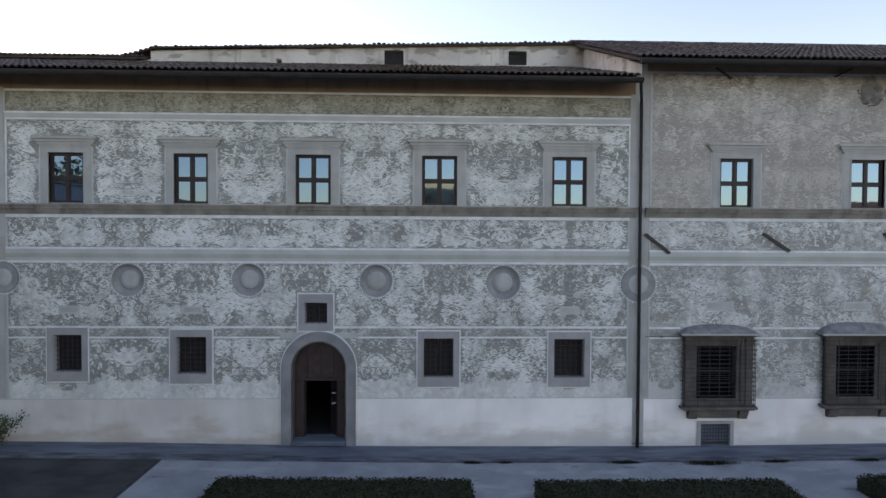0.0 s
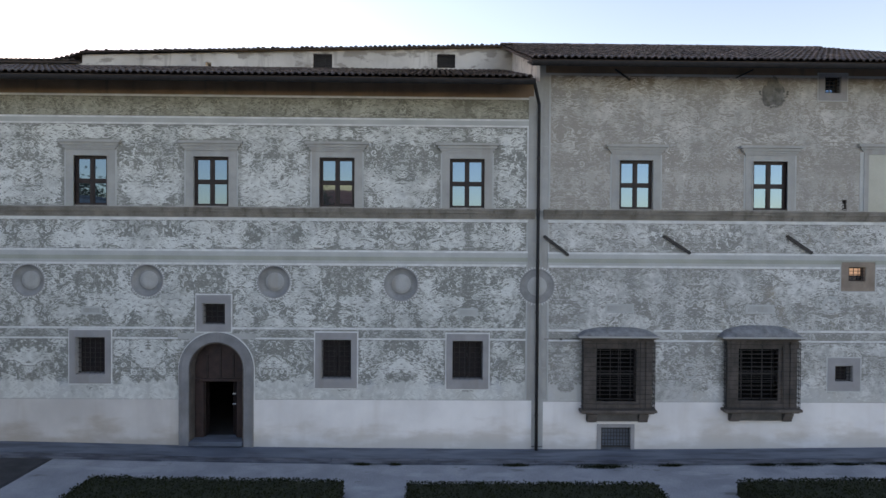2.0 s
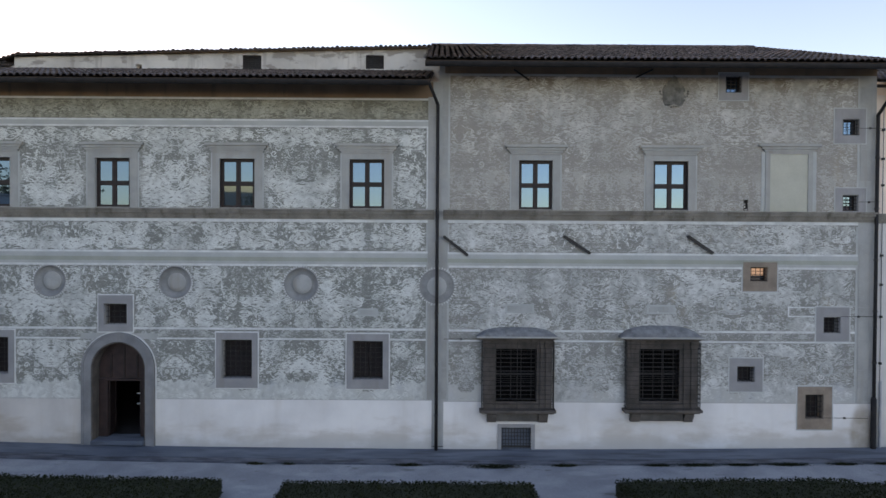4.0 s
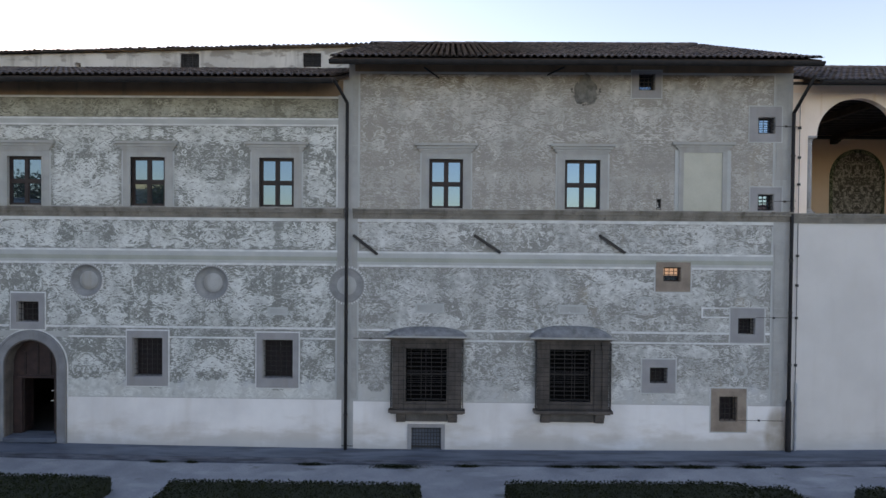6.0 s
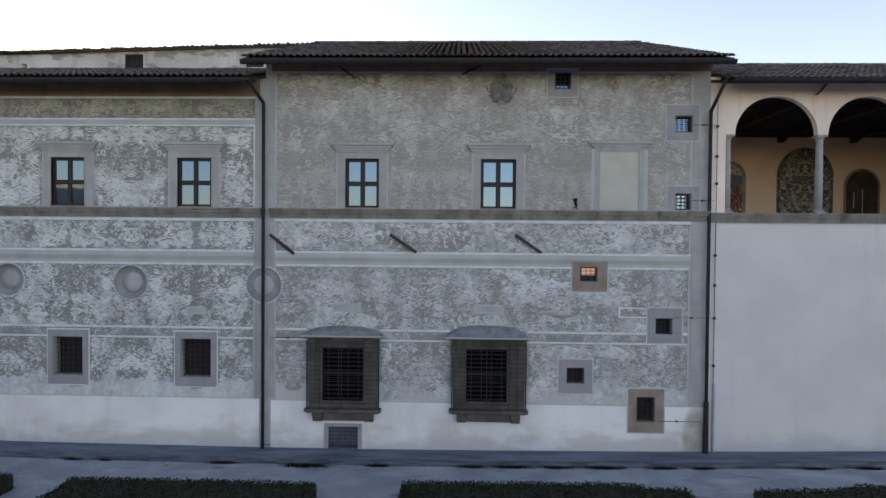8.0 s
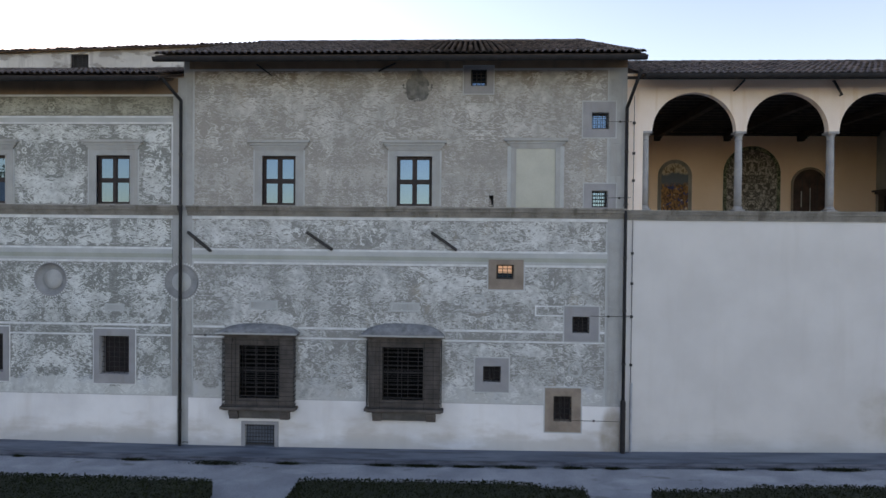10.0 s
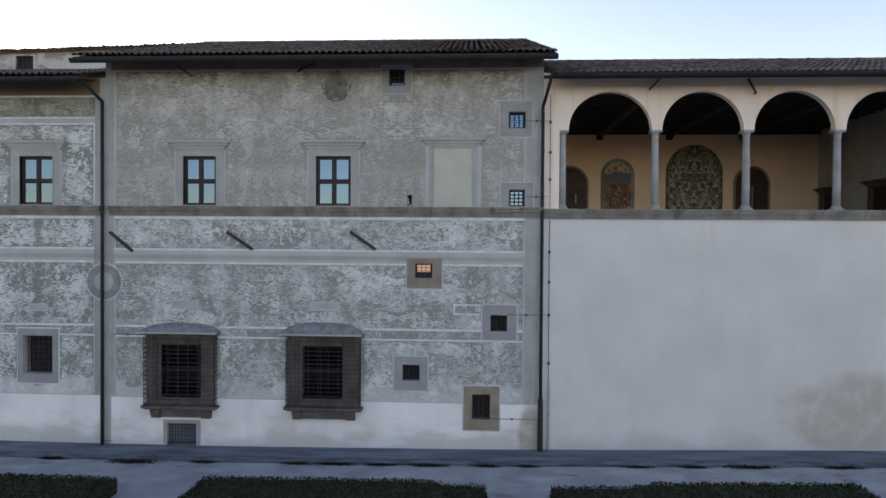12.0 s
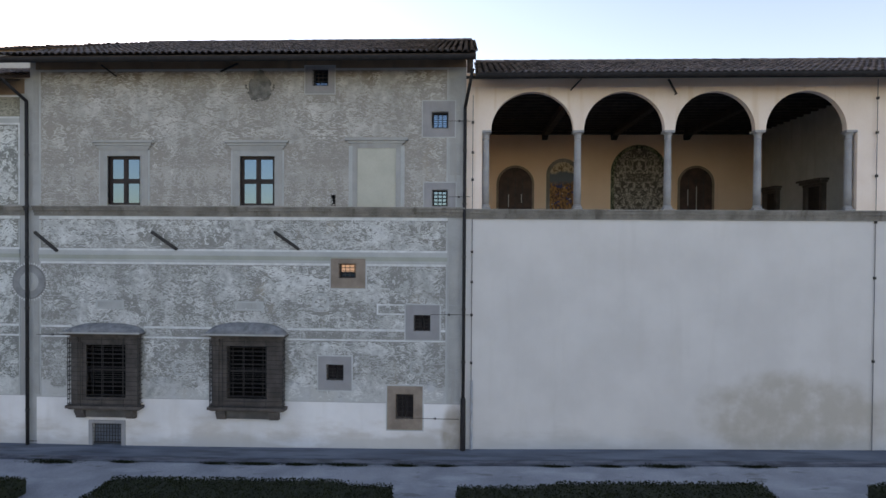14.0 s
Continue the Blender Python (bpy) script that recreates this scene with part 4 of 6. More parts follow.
part("threshold", bevelled(box(bmesh.new(), -0.9, 0.9, -0.16, 0.62, 0.04, 0.19), 0.015), M_CEMENT, door, "worn stone threshold")

# ---- iron struts, shield, pipes and wires on the wall ----
def strut(x0, z0, x1, z1, half=0.05, label="dark iron flag holder slanting across the wall"):
    s = thing("iron_strut", (x0, 0, z0), label, "iron bracket", "iron struts on the wall")
    o = (x0, 0, z0)
    bm = bmesh.new()
    d = Vector((x1 - x0, 0, z1 - z0)).normalized()
    up = Vector((-d.z, 0, d.x)) * half
    a, b = Vector((x0, -0.05, z0)), Vector((x1, -0.09, z1))
    v = [bm.verts.new(p + q + Vector((0, y, 0)) - Vector(o)) for p in (a, b) for q in (up, -up) for y in (-0.025, 0.025)]
    for f in ((0, 1, 3, 2), (4, 6, 7, 5), (0, 4, 5, 1), (2, 3, 7, 6), (0, 2, 6, 4), (1, 5, 7, 3)):
        bm.faces.new([v[i] for i in f])
    part("bar", bm, M_IRON, s)
    for p in (a, b):
        part("spike", rod(bmesh.new(), (p.x, 0.02, p.z), (p.x, p.y - 0.03, p.z), 0.025, 8, o), M_IRON, s)
    return s


strut(6.68, 7.24, 7.5, 6.6)
strut(10.79, 7.27, 11.67, 6.69)
strut(15.02, 7.3, 15.87, 6.72)

strut(9.06, 12.92, 9.54, 12.57, 0.022, "thin dark iron tie under the eaves")
strut(13.74, 12.95, 13.21, 12.69, 0.022, "thin dark iron tie under the eaves")

shield = thing("coat_of_arms", (14.5, 0, 12.2), "dark weathered remains of a stone shield with a garland", "relief")
M_RELIEF = mottled("blackened_relief_stone", (0.10, 0.097, 0.09), (0.23, 0.225, 0.205), 5, 30)
rng = np.random.RandomState(4)
bm = bmesh.new()
n, m = 28, 7
rows = []
for j in range(m + 1):
    row = []
    for i in range(n):
        t, q = 2 * math.pi * i / n, 1 - j / m * 0.96
        r = 0.46 * (1 + 0.12 * math.cos(3 * t + 1.5) + 0.1 * math.sin(5 * t)) * q
        lump = 0.05 * noise.noise(Vector((math.cos(t) * q * 3.1, math.sin(t) * q * 3.1, 2.0)))
        row.append(bm.verts.new((r * 0.85 * math.cos(t), -0.006 - 0.075 * math.sin(0.5 * math.pi * j / m) - (lump if j else 0), r * 1.1 * math.sin(t))))
    rows.append(row)
for a, b in zip(rows, rows[1:]):
    for i in range(n):
        bm.faces.new([a[i], a[(i + 1) % n], b[(i + 1) % n], b[i]])
bm.faces.new(rows[-1])
bmesh.ops.recalc_face_normals(bm, faces=bm.faces)
part("shield", bm, M_RELIEF, shield, "", True)
garland = bmesh.new()
for i in range(25):
    t = math.pi * (1.0 + i / 24)
    c = (0.5 * math.cos(t) + rng.uniform(-0.03, 0.03), -0.03, 0.02 - 0.5 * abs(math.sin(t)) ** 1.8 + rng.uniform(-0.04, 0.04))
    bmesh.ops.create_icosphere(garland, subdivisions=1, radius=rng.uniform(0.022, 0.042), matrix=Matrix.Translation(c))
tagged(part("garland", garland, M_RELIEF, shield, "dark stone garland round the shield"), kind="stuff")


def downpipe(x, z_elbow, top, label, foot=None):
    p = thing("downpipe", (x, -0.12, lie(x)), label, "downpipe")
    path = [Vector(q) - Vector((x, -0.12, lie(x))) for q in (top, (x, -0.12, z_elbow), (x, -0.12, lie(x)))]
    part("pipe", tube(bmesh.new(), path, 0.055, 10), M_GUTTER, p, smooth=True)
    z = 1.2
    while z < z_elbow:
        part("clip", rod(bmesh.new(), (0, 0, z - 0.025), (0, 0, z + 0.025), 0.072, 10), M_IRON, p)
        part("stay", rod(bmesh.new(), (0, 0, z), (0, 0.13, z), 0.012, 6), M_IRON, p)
        z += 1.75
    if foot:
        part("foot_guard", lathe(bmesh.new(), [(0.085, 0.0), (0.09, 0.02), (0.085, 1.7), (0.06, 1.76)], n=12), foot, p, "thicker metal foot of the pipe", True)
    return p


downpipe(6.46, 11.7, (6.15, -0.85, 12.3), "dark metal downpipe at the joint of the two walls")
downpipe(21.42, 11.45, (21.66, -0.85, 12.5), "dark metal downpipe at the palace corner", M_GUTTER)
M_CABLE = mottled("grey_cable", (0.10, 0.10, 0.11), (0.16, 0.16, 0.17), 5, 40, rough=0.5)
cable = thing("wall_cable", (21.68, -0.03, lie(21.68)), "thin grey cable clipped up the white wall", "cable")
part("cable", rod(bmesh.new(), (0, 0, 0), (0, 0, 11.8), 0.012, 6), M_CABLE, cable)
part("conduit", rod(bmesh.new(), (0.02, 0, 0), (0.02, 0, 2.3), 0.045, 8), mottled("galvanised_conduit", (0.3, 0.32, 0.35), (0.42, 0.44, 0.47), 4, 40, rough=0.4), cable, "pale galvanised conduit")
for z in (2.9, 4.5, 5.6, 6.6, 7.9, 9.0, 9.9, 10.9):
    part("clip", box(bmesh.new(), -0.04, 0.04, -0.03, 0.03, z - 0.04, z + 0.04), M_IRON, cable)
cable = thing("wall_cable", (34.68, -0.03, lie(34.68)), "thin grey cable clipped up the white wall", "cable")
part("cable", rod(bmesh.new(), (0, 0, 0), (0, 0, 12.0), 0.012, 6), M_CABLE, cable)
for z in (2.9, 5.6, 7.4, 8.9, 10.3, 11.4):
    part("clip", box(bmesh.new(), -0.035, 0.035, -0.03, 0.03, z - 0.04, z + 0.04), M_IRON, cable)
for x0, x1, z in ((20.87, 21.6, 11.02), (20.87, 21.6, 8.5), (20.32, 21.6, 4.57), (19.77, 21.3, 1.08), (6.7, 7.95, 3.72)):
    wire = thing("wire", (x0, -0.02, z), "thin dark wire running along the wall", "wire")
    part("strand", rod(bmesh.new(), (0, 0, 0), (x1 - x0, 0, random.uniform(-0.01, 0.02)), 0.009, 6), M_IRON, wire)
    part("clip", box(bmesh.new(), (x1 - x0) * 0.45, (x1 - x0) * 0.45 + 0.06, -0.02, 0.02, -0.03, 0.03), M_IRON, wire)

# ---- roofs ----
def tile_mesh(name, r=0.1, length=0.5):
    bm = bmesh.new()
    n = 6
    rows = []
    for y, rr, z in ((0, r, 0.0), (length, r * 0.84, -0.012)):
        rows.append([bm.verts.new((-rr * math.cos(math.pi * i / n), y, z + rr * 0.9 * math.sin(math.pi * i / n))) for i in range(n + 1)])
    inner = [bm.verts.new((-(r - 0.022) * math.cos(math.pi * i / n), 0, (r - 0.022) * 0.9 * math.sin(math.pi * i / n))) for i in range(n + 1)]
    for i in range(n):
        bm.faces.new([rows[0][i], rows[0][i + 1], rows[1][i + 1], rows[1][i]])
        bm.faces.new([inner[i], inner[i + 1], rows[0][i + 1], rows[0][i]])
    me = bpy.data.meshes.new(name)
    bm.to_mesh(me)
    bm.free()
    me.materials.append(M_TILE)
    return me


EAVE_TILE = tile_mesh("eave_tile")


def tiled_slope(name, x0, x1, ye, ze, yr, zr, label, singles=True, pitch=0.215, step=0.33):
    """A slope of barrel tiles from the eaves (ye, ze) up to (yr, zr), on a boarded deck."""
    roof = tagged(new(name), label, "roof", kind="structure")
    run, rise = yr - ye, zr - ze
    slope, length = math.atan2(rise, run), math.hypot(run, rise)
    cols, rows = int((x1 - x0) / pitch), int(length / step)
    d = Vector((0, math.cos(slope), math.sin(slope)))
    up = Vector((0, -math.sin(slope), math.cos(slope)))
    rng = np.random.RandomState(int(abs(x0) * 10) + 3)
    verts, faces = [], []
    n = 5
    for c in range(cols):
        x = x0 + (c + 0.5) * pitch
        sway = rng.uniform(-0.012, 0.012)
        for k in range(rows):
            if singles and k == 0:
                continue
            r = 0.098 + rng.uniform(-0.006, 0.006)
            s = k * step + rng.uniform(-0.03, 0.03)
            lift = rng.uniform(0.0, 0.018) + 0.02 * noise.noise(Vector((x * 0.6, s * 0.6, 1.0)))
            tw = rng.uniform(-0.012, 0.012)
            i0 = len(verts)
            for a, rr, dz in ((0.0, r, 0.022), (step + 0.07, r * 0.85, 0.0)):
                base = Vector((x + sway + tw * (a > 0), ye, ze)) + d * (s + a) + up * (lift + dz)
                for i in range(n + 1):
                    t = math.pi * i / n
                    verts.append(base + Vector((-rr * math.cos(t), 0, 0)) + up * (rr * 0.9 * math.sin(t)))
            for i in range(n):
                faces.append((i0 + i, i0 + i + 1, i0 + n + 2 + i, i0 + n + 1 + i))
            faces.append(tuple(i0 + i for i in range(n, -1, -1)))
    tagged(raw("roof_tiles", verts, faces, M_TILE, roof), kind="stuff")
    bm = bmesh.new()
    v = [bm.verts.new((x, y, z)) for x in (x0, x1) for y, z in ((ye, ze + 0.01), (yr, zr + 0.01), (yr, zr - 0.09), (ye, ze - 0.09))]
    for f in ((0, 1, 2, 3), (7, 6, 5, 4), (0, 4, 5, 1), (2, 6, 7, 3), (0, 3, 7, 4), (1, 5, 6, 2)):
        bm.faces.new([v[i] for i in f])
    part("deck", bm, M_EAVE, roof, "brown boarded roof deck")
    verts, faces = [], []
    for c in range(cols + 1):
        x = x0 + c * pitch
        for k in range(rows):
            s, i0 = k * step, len(verts)
            for a, dz in ((-0.03, 0.07), (step, 0.03)):
                base = Vector((x, ye, ze)) + d * (s + a) + up * (dz + rng.uniform(0, 0.012))
                verts += [base + Vector((w, 0, 0)) + up * h for w, h in ((-0.07, 0.03), (0.0, 0.0), (0.07, 0.03))]
            faces += [(i0, i0 + 1, i0 + 4, i0 + 3), (i0 + 1, i0 + 2, i0 + 5, i0 + 4)]
    tagged(raw("pan_tiles", verts, faces, M_TILE, roof), kind="stuff")
    if singles:
        for c in range(cols):
            t = new("eave_tile", EAVE_TILE)
            t.parent = roof
            t.matrix_local = Matrix.Translation(Vector((x0 + (c + 0.5) * pitch, ye, ze)) + up * (0.05 + rng.uniform(0, 0.012)) - d * rng.uniform(0.02, 0.06)) @ Matrix.Rotation(slope, 4, "X") @ Matrix.Rotation(rng.uniform(-0.05, 0.05), 4, "Z")
    return roof


def eaves(roof, x0, x1, ye, ze, climb):
    """Gutter along the eaves and boarded soffit climbing from it to the wall."""
    bm = bmesh.new()
    n = 8
    rows = [[bm.verts.new((x, ye - 0.1 + 0.11 * math.cos(math.pi * (1 + i / n)), ze - 0.06 + 0.13 * math.sin(math.pi * (1 + i / n)))) for i in range(n + 1)] for x in (x0, x1)]
    for i in range(n):
        bm.faces.new([rows[0][i], rows[1][i], rows[1][i + 1], rows[0][i + 1]])
    for row in rows:
        bm.faces.new(row)
    part("gutter", bm, M_GUTTER, roof, "dark metal gutter")
    # soffit takes near-black wood: the eave shadow is put into its colour
    bm = bmesh.new()
    v = [bm.verts.new((x, y, z)) for x in (x0, x1) for y, z in ((ye + 0.02, ze - 0.16), (-0.008, ze + climb - 0.04), (-0.008, ze + climb), (ye + 0.02, ze - 0.12))]
    for f in ((0, 1, 2, 3), (7, 6, 5, 4), (0, 4, 5, 1), (2, 6, 7, 3), (0, 3, 7, 4), (1, 5, 6, 2)):
        bm.faces.new([v[i] for i in f])
    part("soffit", bm, M_CEIL, roof, "soffit boards coloured near-black for the eave shadow")

roof_1 = tiled_slope("roof_1", X_LEFT, 6.2, -0.95, 12.32, 7.4, 15.02, "low slope of dark weathered barrel tiles")
eaves(roof_1, X_LEFT, 6.15, -0.95, 12.3, 0.18)
roof_2 = tiled_slope("roof_2", 6.05, 21.75, -1.0, 12.93, 8.2, 16.5, "higher slope of dark weathered barrel tiles")
eaves(roof_2, 6.05, 21.75, -1.0, 12.9, 0.28)
roof_3 = tiled_slope("roof_3", 21.8, X_FAR, -0.9, 12.26, 4.5, 14.3, "tiled slope over the loggia")
eaves(roof_3, 21.75, X_FAR, -0.9, 12.35, 0.17)
# far slopes and the ridges
for roof, x0, x1, y0, z0, y1, z1 in ((roof_2, 6.05, 21.75, 8.2, 16.5, 17.0, 13.0), (roof_3, 21.8, X_FAR, 4.5, 14.3, 10.0, 12.3)):
    bm = bmesh.new()
    v = [bm.verts.new((x, y, z)) for x in (x0, x1) for y, z in ((y0, z0), (y1, z1), (y1, z1 - 0.1), (y0, z0 - 0.1))]
    for f in ((0, 1, 2, 3), (7, 6, 5, 4), (0, 4, 5, 1), (2, 6, 7, 3), (0, 3, 7, 4), (1, 5, 6, 2)):
        bm.faces.new([v[i] for i in f])
    part("far_deck", bm, M_TILE, roof)
    bm = bmesh.new()
    x = x0
    while x < x1 - 0.2:
        rod(bm, (x, y0, z0 + 0.06 + random.uniform(-0.012, 0.012)), (x + 0.42, y0, z0 + 0.05), 0.1, 8)
        x += 0.38
    tagged(part("ridge_tiles", bm, M_TILE, roof), kind="stuff")

# ---- attic storey behind the lower roof ----
ATTIC_WIN = [(-2.8, -1.91, 15.07, 15.77), (2.99, 3.84, 15.16, 15.81)]
ATTIC_SLIT = [(-7.79, -7.53, 14.9, 15.3), (-13.9, -13.52, 14.79, 15.07)]


def attic_top(x):
    return 15.6 + (x + 13.5) * 0.026


bm2 = slab(-13.5, 6.6, 13.6, 15.9, 7.4, 7.7, ATTIC_WIN + ATTIC_SLIT)
for v in bm2.verts:
    if abs(v.co.z - 15.9) < 1e-4:
        v.co.z = attic_top(v.co.x)
wall_4 = tagged(obj("wall_4", bm2, M_ATTIC), "flaking white attic wall set back behind the lower roof", "wall", kind="structure")
part("low_wall", slab(X_LEFT, -13.5, 13.6, 15.2, 7.4, 7.7), M_ATTIC, wall_4)
roof_4 = tagged(new("roof_4"), "uneven tile edge along the attic wall", "roof", kind="structure")
bm = bmesh.new()
v = []
for x, z in ((-14.6, 15.2), (-13.3, 15.62), (6.7, 16.12)):
    v.append([bm.verts.new((x, y, z + dz)) for y, dz in ((7.2, 0.02), (7.2, 0.09), (14.5, 1.2), (14.5, 1.1))])
for a, b in zip(v, v[1:]):
    for i in range(4):
        j = (i + 1) % 4
        bm.faces.new([a[i], a[j], b[j], b[i]])
bm.faces.new(v[0][::-1])
bm.faces.new(v[-1])
part("deck", bm, M_EAVE, roof_4)
verts, faces = [], []
x = -14.5
while x < 6.6:
    z = attic_top(x) if x > -13.3 else 15.2 + (x + 14.6) * 0.31
    lift = random.uniform(-0.015, 0.03)
    i0 = len(verts)
    for y, r, dz in ((7.16 + random.uniform(-0.04, 0.04), 0.1, 0.05), (7.6, 0.09, 0.12)):
        for i in range(6):
            t = math.pi * i / 5
            verts.append((x - r * math.cos(t), y, z + dz + lift + r * 0.9 * math.sin(t)))
    faces += [(i0 + i, i0 + i + 1, i0 + 7 + i, i0 + 6 + i) for i in range(5)]
    x += 0.225
tagged(raw("edge_tiles", verts, faces, M_TILE, roof_4), kind="stuff")
roof_5 = tiled_slope("roof_5", X_LEFT, -13.6, 7.15, 15.22, 11.5, 16.2, "lower tiled roof beside the attic", singles=False)
for h in ATTIC_WIN:
    off = ((h[0] + h[1]) / 2, 7.4, h[2])
    w = thing("window_%d" % number, off, "small dark barred attic window", "window", kind="structure")
    number += 1
    part("window_frame", slab(h[0], h[1], h[2], h[3], 7.5, 7.56, [(h[0] + 0.06, h[1] - 0.06, h[2] + 0.06, h[3] - 0.06)], off), M_WOOD, w)
    bm = bmesh.new()
    for k in range(6):
        z = h[2] + 0.08 + (h[3] - h[2] - 0.16) * k / 5
        rod(bm, (h[0], 7.46, z), (h[1], 7.46, z), 0.02, 6, off)
    for k in range(4):
        x = h[0] + (h[1] - h[0]) * (k + 0.5) / 4
        rod(bm, (x, 7.44, h[2]), (x, 7.44, h[3]), 0.015, 6, off)
    part("grille", bm, M_IRON, w)
    # dark sheet stands in for the unlit attic room
    part("backing", box(bmesh.new(), h[0], h[1], 7.6, 7.65, h[2], h[3], off), M_DARK, w)
# gable side of the taller house above the lower roof
bm = bmesh.new()
prof = [(0.601, 12.2), (0.601, 13.3), (8.2, 16.3), (15.8, 13.2), (15.8, 12.2)]
a = [bm.verts.new((6.5, y, z)) for y, z in prof]
b = [bm.verts.new((6.85, y, z)) for y, z in prof]
bm.faces.new(a[::-1])
bm.faces.new(b)
for i in range(len(prof)):
    j = (i + 1) % len(prof)
    bm.faces.new([a[i], a[j], b[j], b[i]])
bmesh.ops.recalc_face_normals(bm, faces=bm.faces)
part("gable", bm, M_ATTIC, wall_2, "pale plaster gable above the lower roof")
bm = bmesh.new()
a = [bm.verts.new((21.1, y, z)) for y, z in prof]
b = [bm.verts.new((21.44, y, z)) for y, z in prof]
bm.faces.new(a[::-1])
bm.faces.new(b)
for i in range(len(prof)):
    j = (i + 1) % len(prof)
    bm.faces.new([a[i], a[j], b[j], b[i]])
bmesh.ops.recalc_face_normals(bm, faces=bm.faces)
part("gable", bm, M_LOGGIA, wall_2)
# walls that close the houses behind
wall_5 = tagged(obj("wall_5", slab(X_LEFT, X_END, 0, 13.2, 15.2, 15.6), M_PLASTER_GREY), "plain rear wall of the palace", "wall", kind="structure")
part("side_wall", box(bmesh.new(), X_LEFT - 0.4, X_LEFT, 0, 15.6, 0, 13.2), M_PLASTER_GREY, wall_5)
part("side_wall", box(bmesh.new(), 21.1, X_END - 0.003, 0.6, 15.2, 0, 12.25), M_LOGGIA, wall_5)
# inner party wall, floor and ceiling added near-black, so rooms read unlit
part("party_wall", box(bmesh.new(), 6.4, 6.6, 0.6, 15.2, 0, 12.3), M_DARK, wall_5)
floor_1 = tagged(obj("floor", box(bmesh.new(), X_LEFT, 21.1, 0.0, 15.2, 0.0, 0.035), M_DARK), "palace floor coloured near-black for an unlit room", "floor", kind="structure")
ceiling_1 = tagged(obj("ceiling_1", box(bmesh.new(), X_LEFT, 21.1, 0.6, 15.2, 6.9, 7.1), M_DARK), "ground-floor ceiling coloured near-black for an unlit room", "ceiling", kind="structure")

# ---- loggia wing ----
COLS = [22.12, 25.17, 28.13, 31.04, 33.94]
SPRING, SILL = 10.72, 8.10
wall_3 = tagged(obj("wall_3", slab(X_END, X_FAR, -0.2, 7.8, 0.0, 0.5), M_WHITE), "tall blank white plastered wall below the loggia", "wall", kind="structure")
part("string_course", string_course(X_END + 0.005, X_FAR, 7.77, 8.10, scale=0.8), M_COURSE, wall_3, "moulded grey stone parapet cornice")
part("parapet", box(bmesh.new(), X_END + 0.005, X_FAR, 0.002, 0.45, 7.8, 8.09), M_STONE, wall_3)
openings = [(a + 0.17, b - 0.17, SILL, 12.0) for a, b in zip(COLS, COLS[1:])]
bm = slab(X_END, X_FAR, SILL, 12.62, 0.03, 0.26, [(openings[0][0] - 0.3, openings[-1][1] + 0.34, SILL, SPRING)] + openings)
for a, b, _, _ in openings:
    arch_fill(bm, (a + b) / 2, (b - a) / 2, SPRING, 12.0, 0.03, 0.26, rise=1.27)
part("arcade", bm, M_LOGGIA, wall_3, "cream plastered arcade of round arches")
# strip added here: warm light bounced under the eaves is in its colour
part("eaves_strip", box(bmesh.new(), X_END + 0.01, X_FAR, 0.024, 0.029, 12.16, 12.6), M_LOGGIA_BACK, wall_3, "plaster strip tinted ochre under the eaves")
LOGGIA_TOP, BACK = 12.42, 8.6
loggia_back = tagged(obj("wall_6", slab(X_END - 0.3, 36.0, 7.2, 12.6, BACK, BACK + 0.3), M_LOGGIA_BACK), "ochre plastered rear wall of the loggia", "wall", kind="structure")
part("side_wall", box(bmesh.new(), 35.4, 35.8, 0.42, BACK, 7.2, 12.6), M_PLASTER_GREY, loggia_back, "greyish plaster side wall")
part("side_wall", box(bmesh.new(), X_END + 0.004, X_END + 0.06, 0.42, BACK, 7.2, 12.6), M_LOGGIA_BACK, loggia_back)
# unseen floor, coloured pale to bounce light onto the rear wall
floor_2 = tagged(obj("floor_2", box(bmesh.new(), X_END, 35.4, 0.5, BACK, 7.0, 7.2), mottled("terracotta_floor", (0.27, 0.19, 0.14), (0.38, 0.28, 0.215), 2, 30)), "terracotta floor of the loggia", "floor", kind="structure")
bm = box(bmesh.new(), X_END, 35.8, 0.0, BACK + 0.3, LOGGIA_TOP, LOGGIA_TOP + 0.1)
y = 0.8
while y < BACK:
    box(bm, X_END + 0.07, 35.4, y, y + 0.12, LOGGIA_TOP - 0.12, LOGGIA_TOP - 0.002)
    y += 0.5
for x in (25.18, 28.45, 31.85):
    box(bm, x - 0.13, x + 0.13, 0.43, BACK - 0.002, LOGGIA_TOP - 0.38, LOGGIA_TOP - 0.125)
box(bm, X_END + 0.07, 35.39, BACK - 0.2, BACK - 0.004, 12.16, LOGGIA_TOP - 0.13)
ceiling_2 = tagged(obj("ceiling_2", bm, M_CEIL), "near-black timber loggia ceiling with beams", "ceiling", kind="structure")
for x in (25.18, 28.45, 31.85):
    c = thing("corbel", (x, BACK, 11.9), "dark stepped timber corbel under a beam", "corbel", "corbels on the loggia wall")
    bm = bmesh.new()
    for a, b, o in ((0.0, 0.07, 0.25), (0.07, 0.14, 0.42)):
        box(bm, -0.12, 0.12, -o, -0.002, a, b - 0.002)
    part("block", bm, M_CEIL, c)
part("outer_wall", slab(35.8, X_FAR, 7.2, 12.6, BACK, BACK + 0.3), M_LOGGIA, loggia_back)


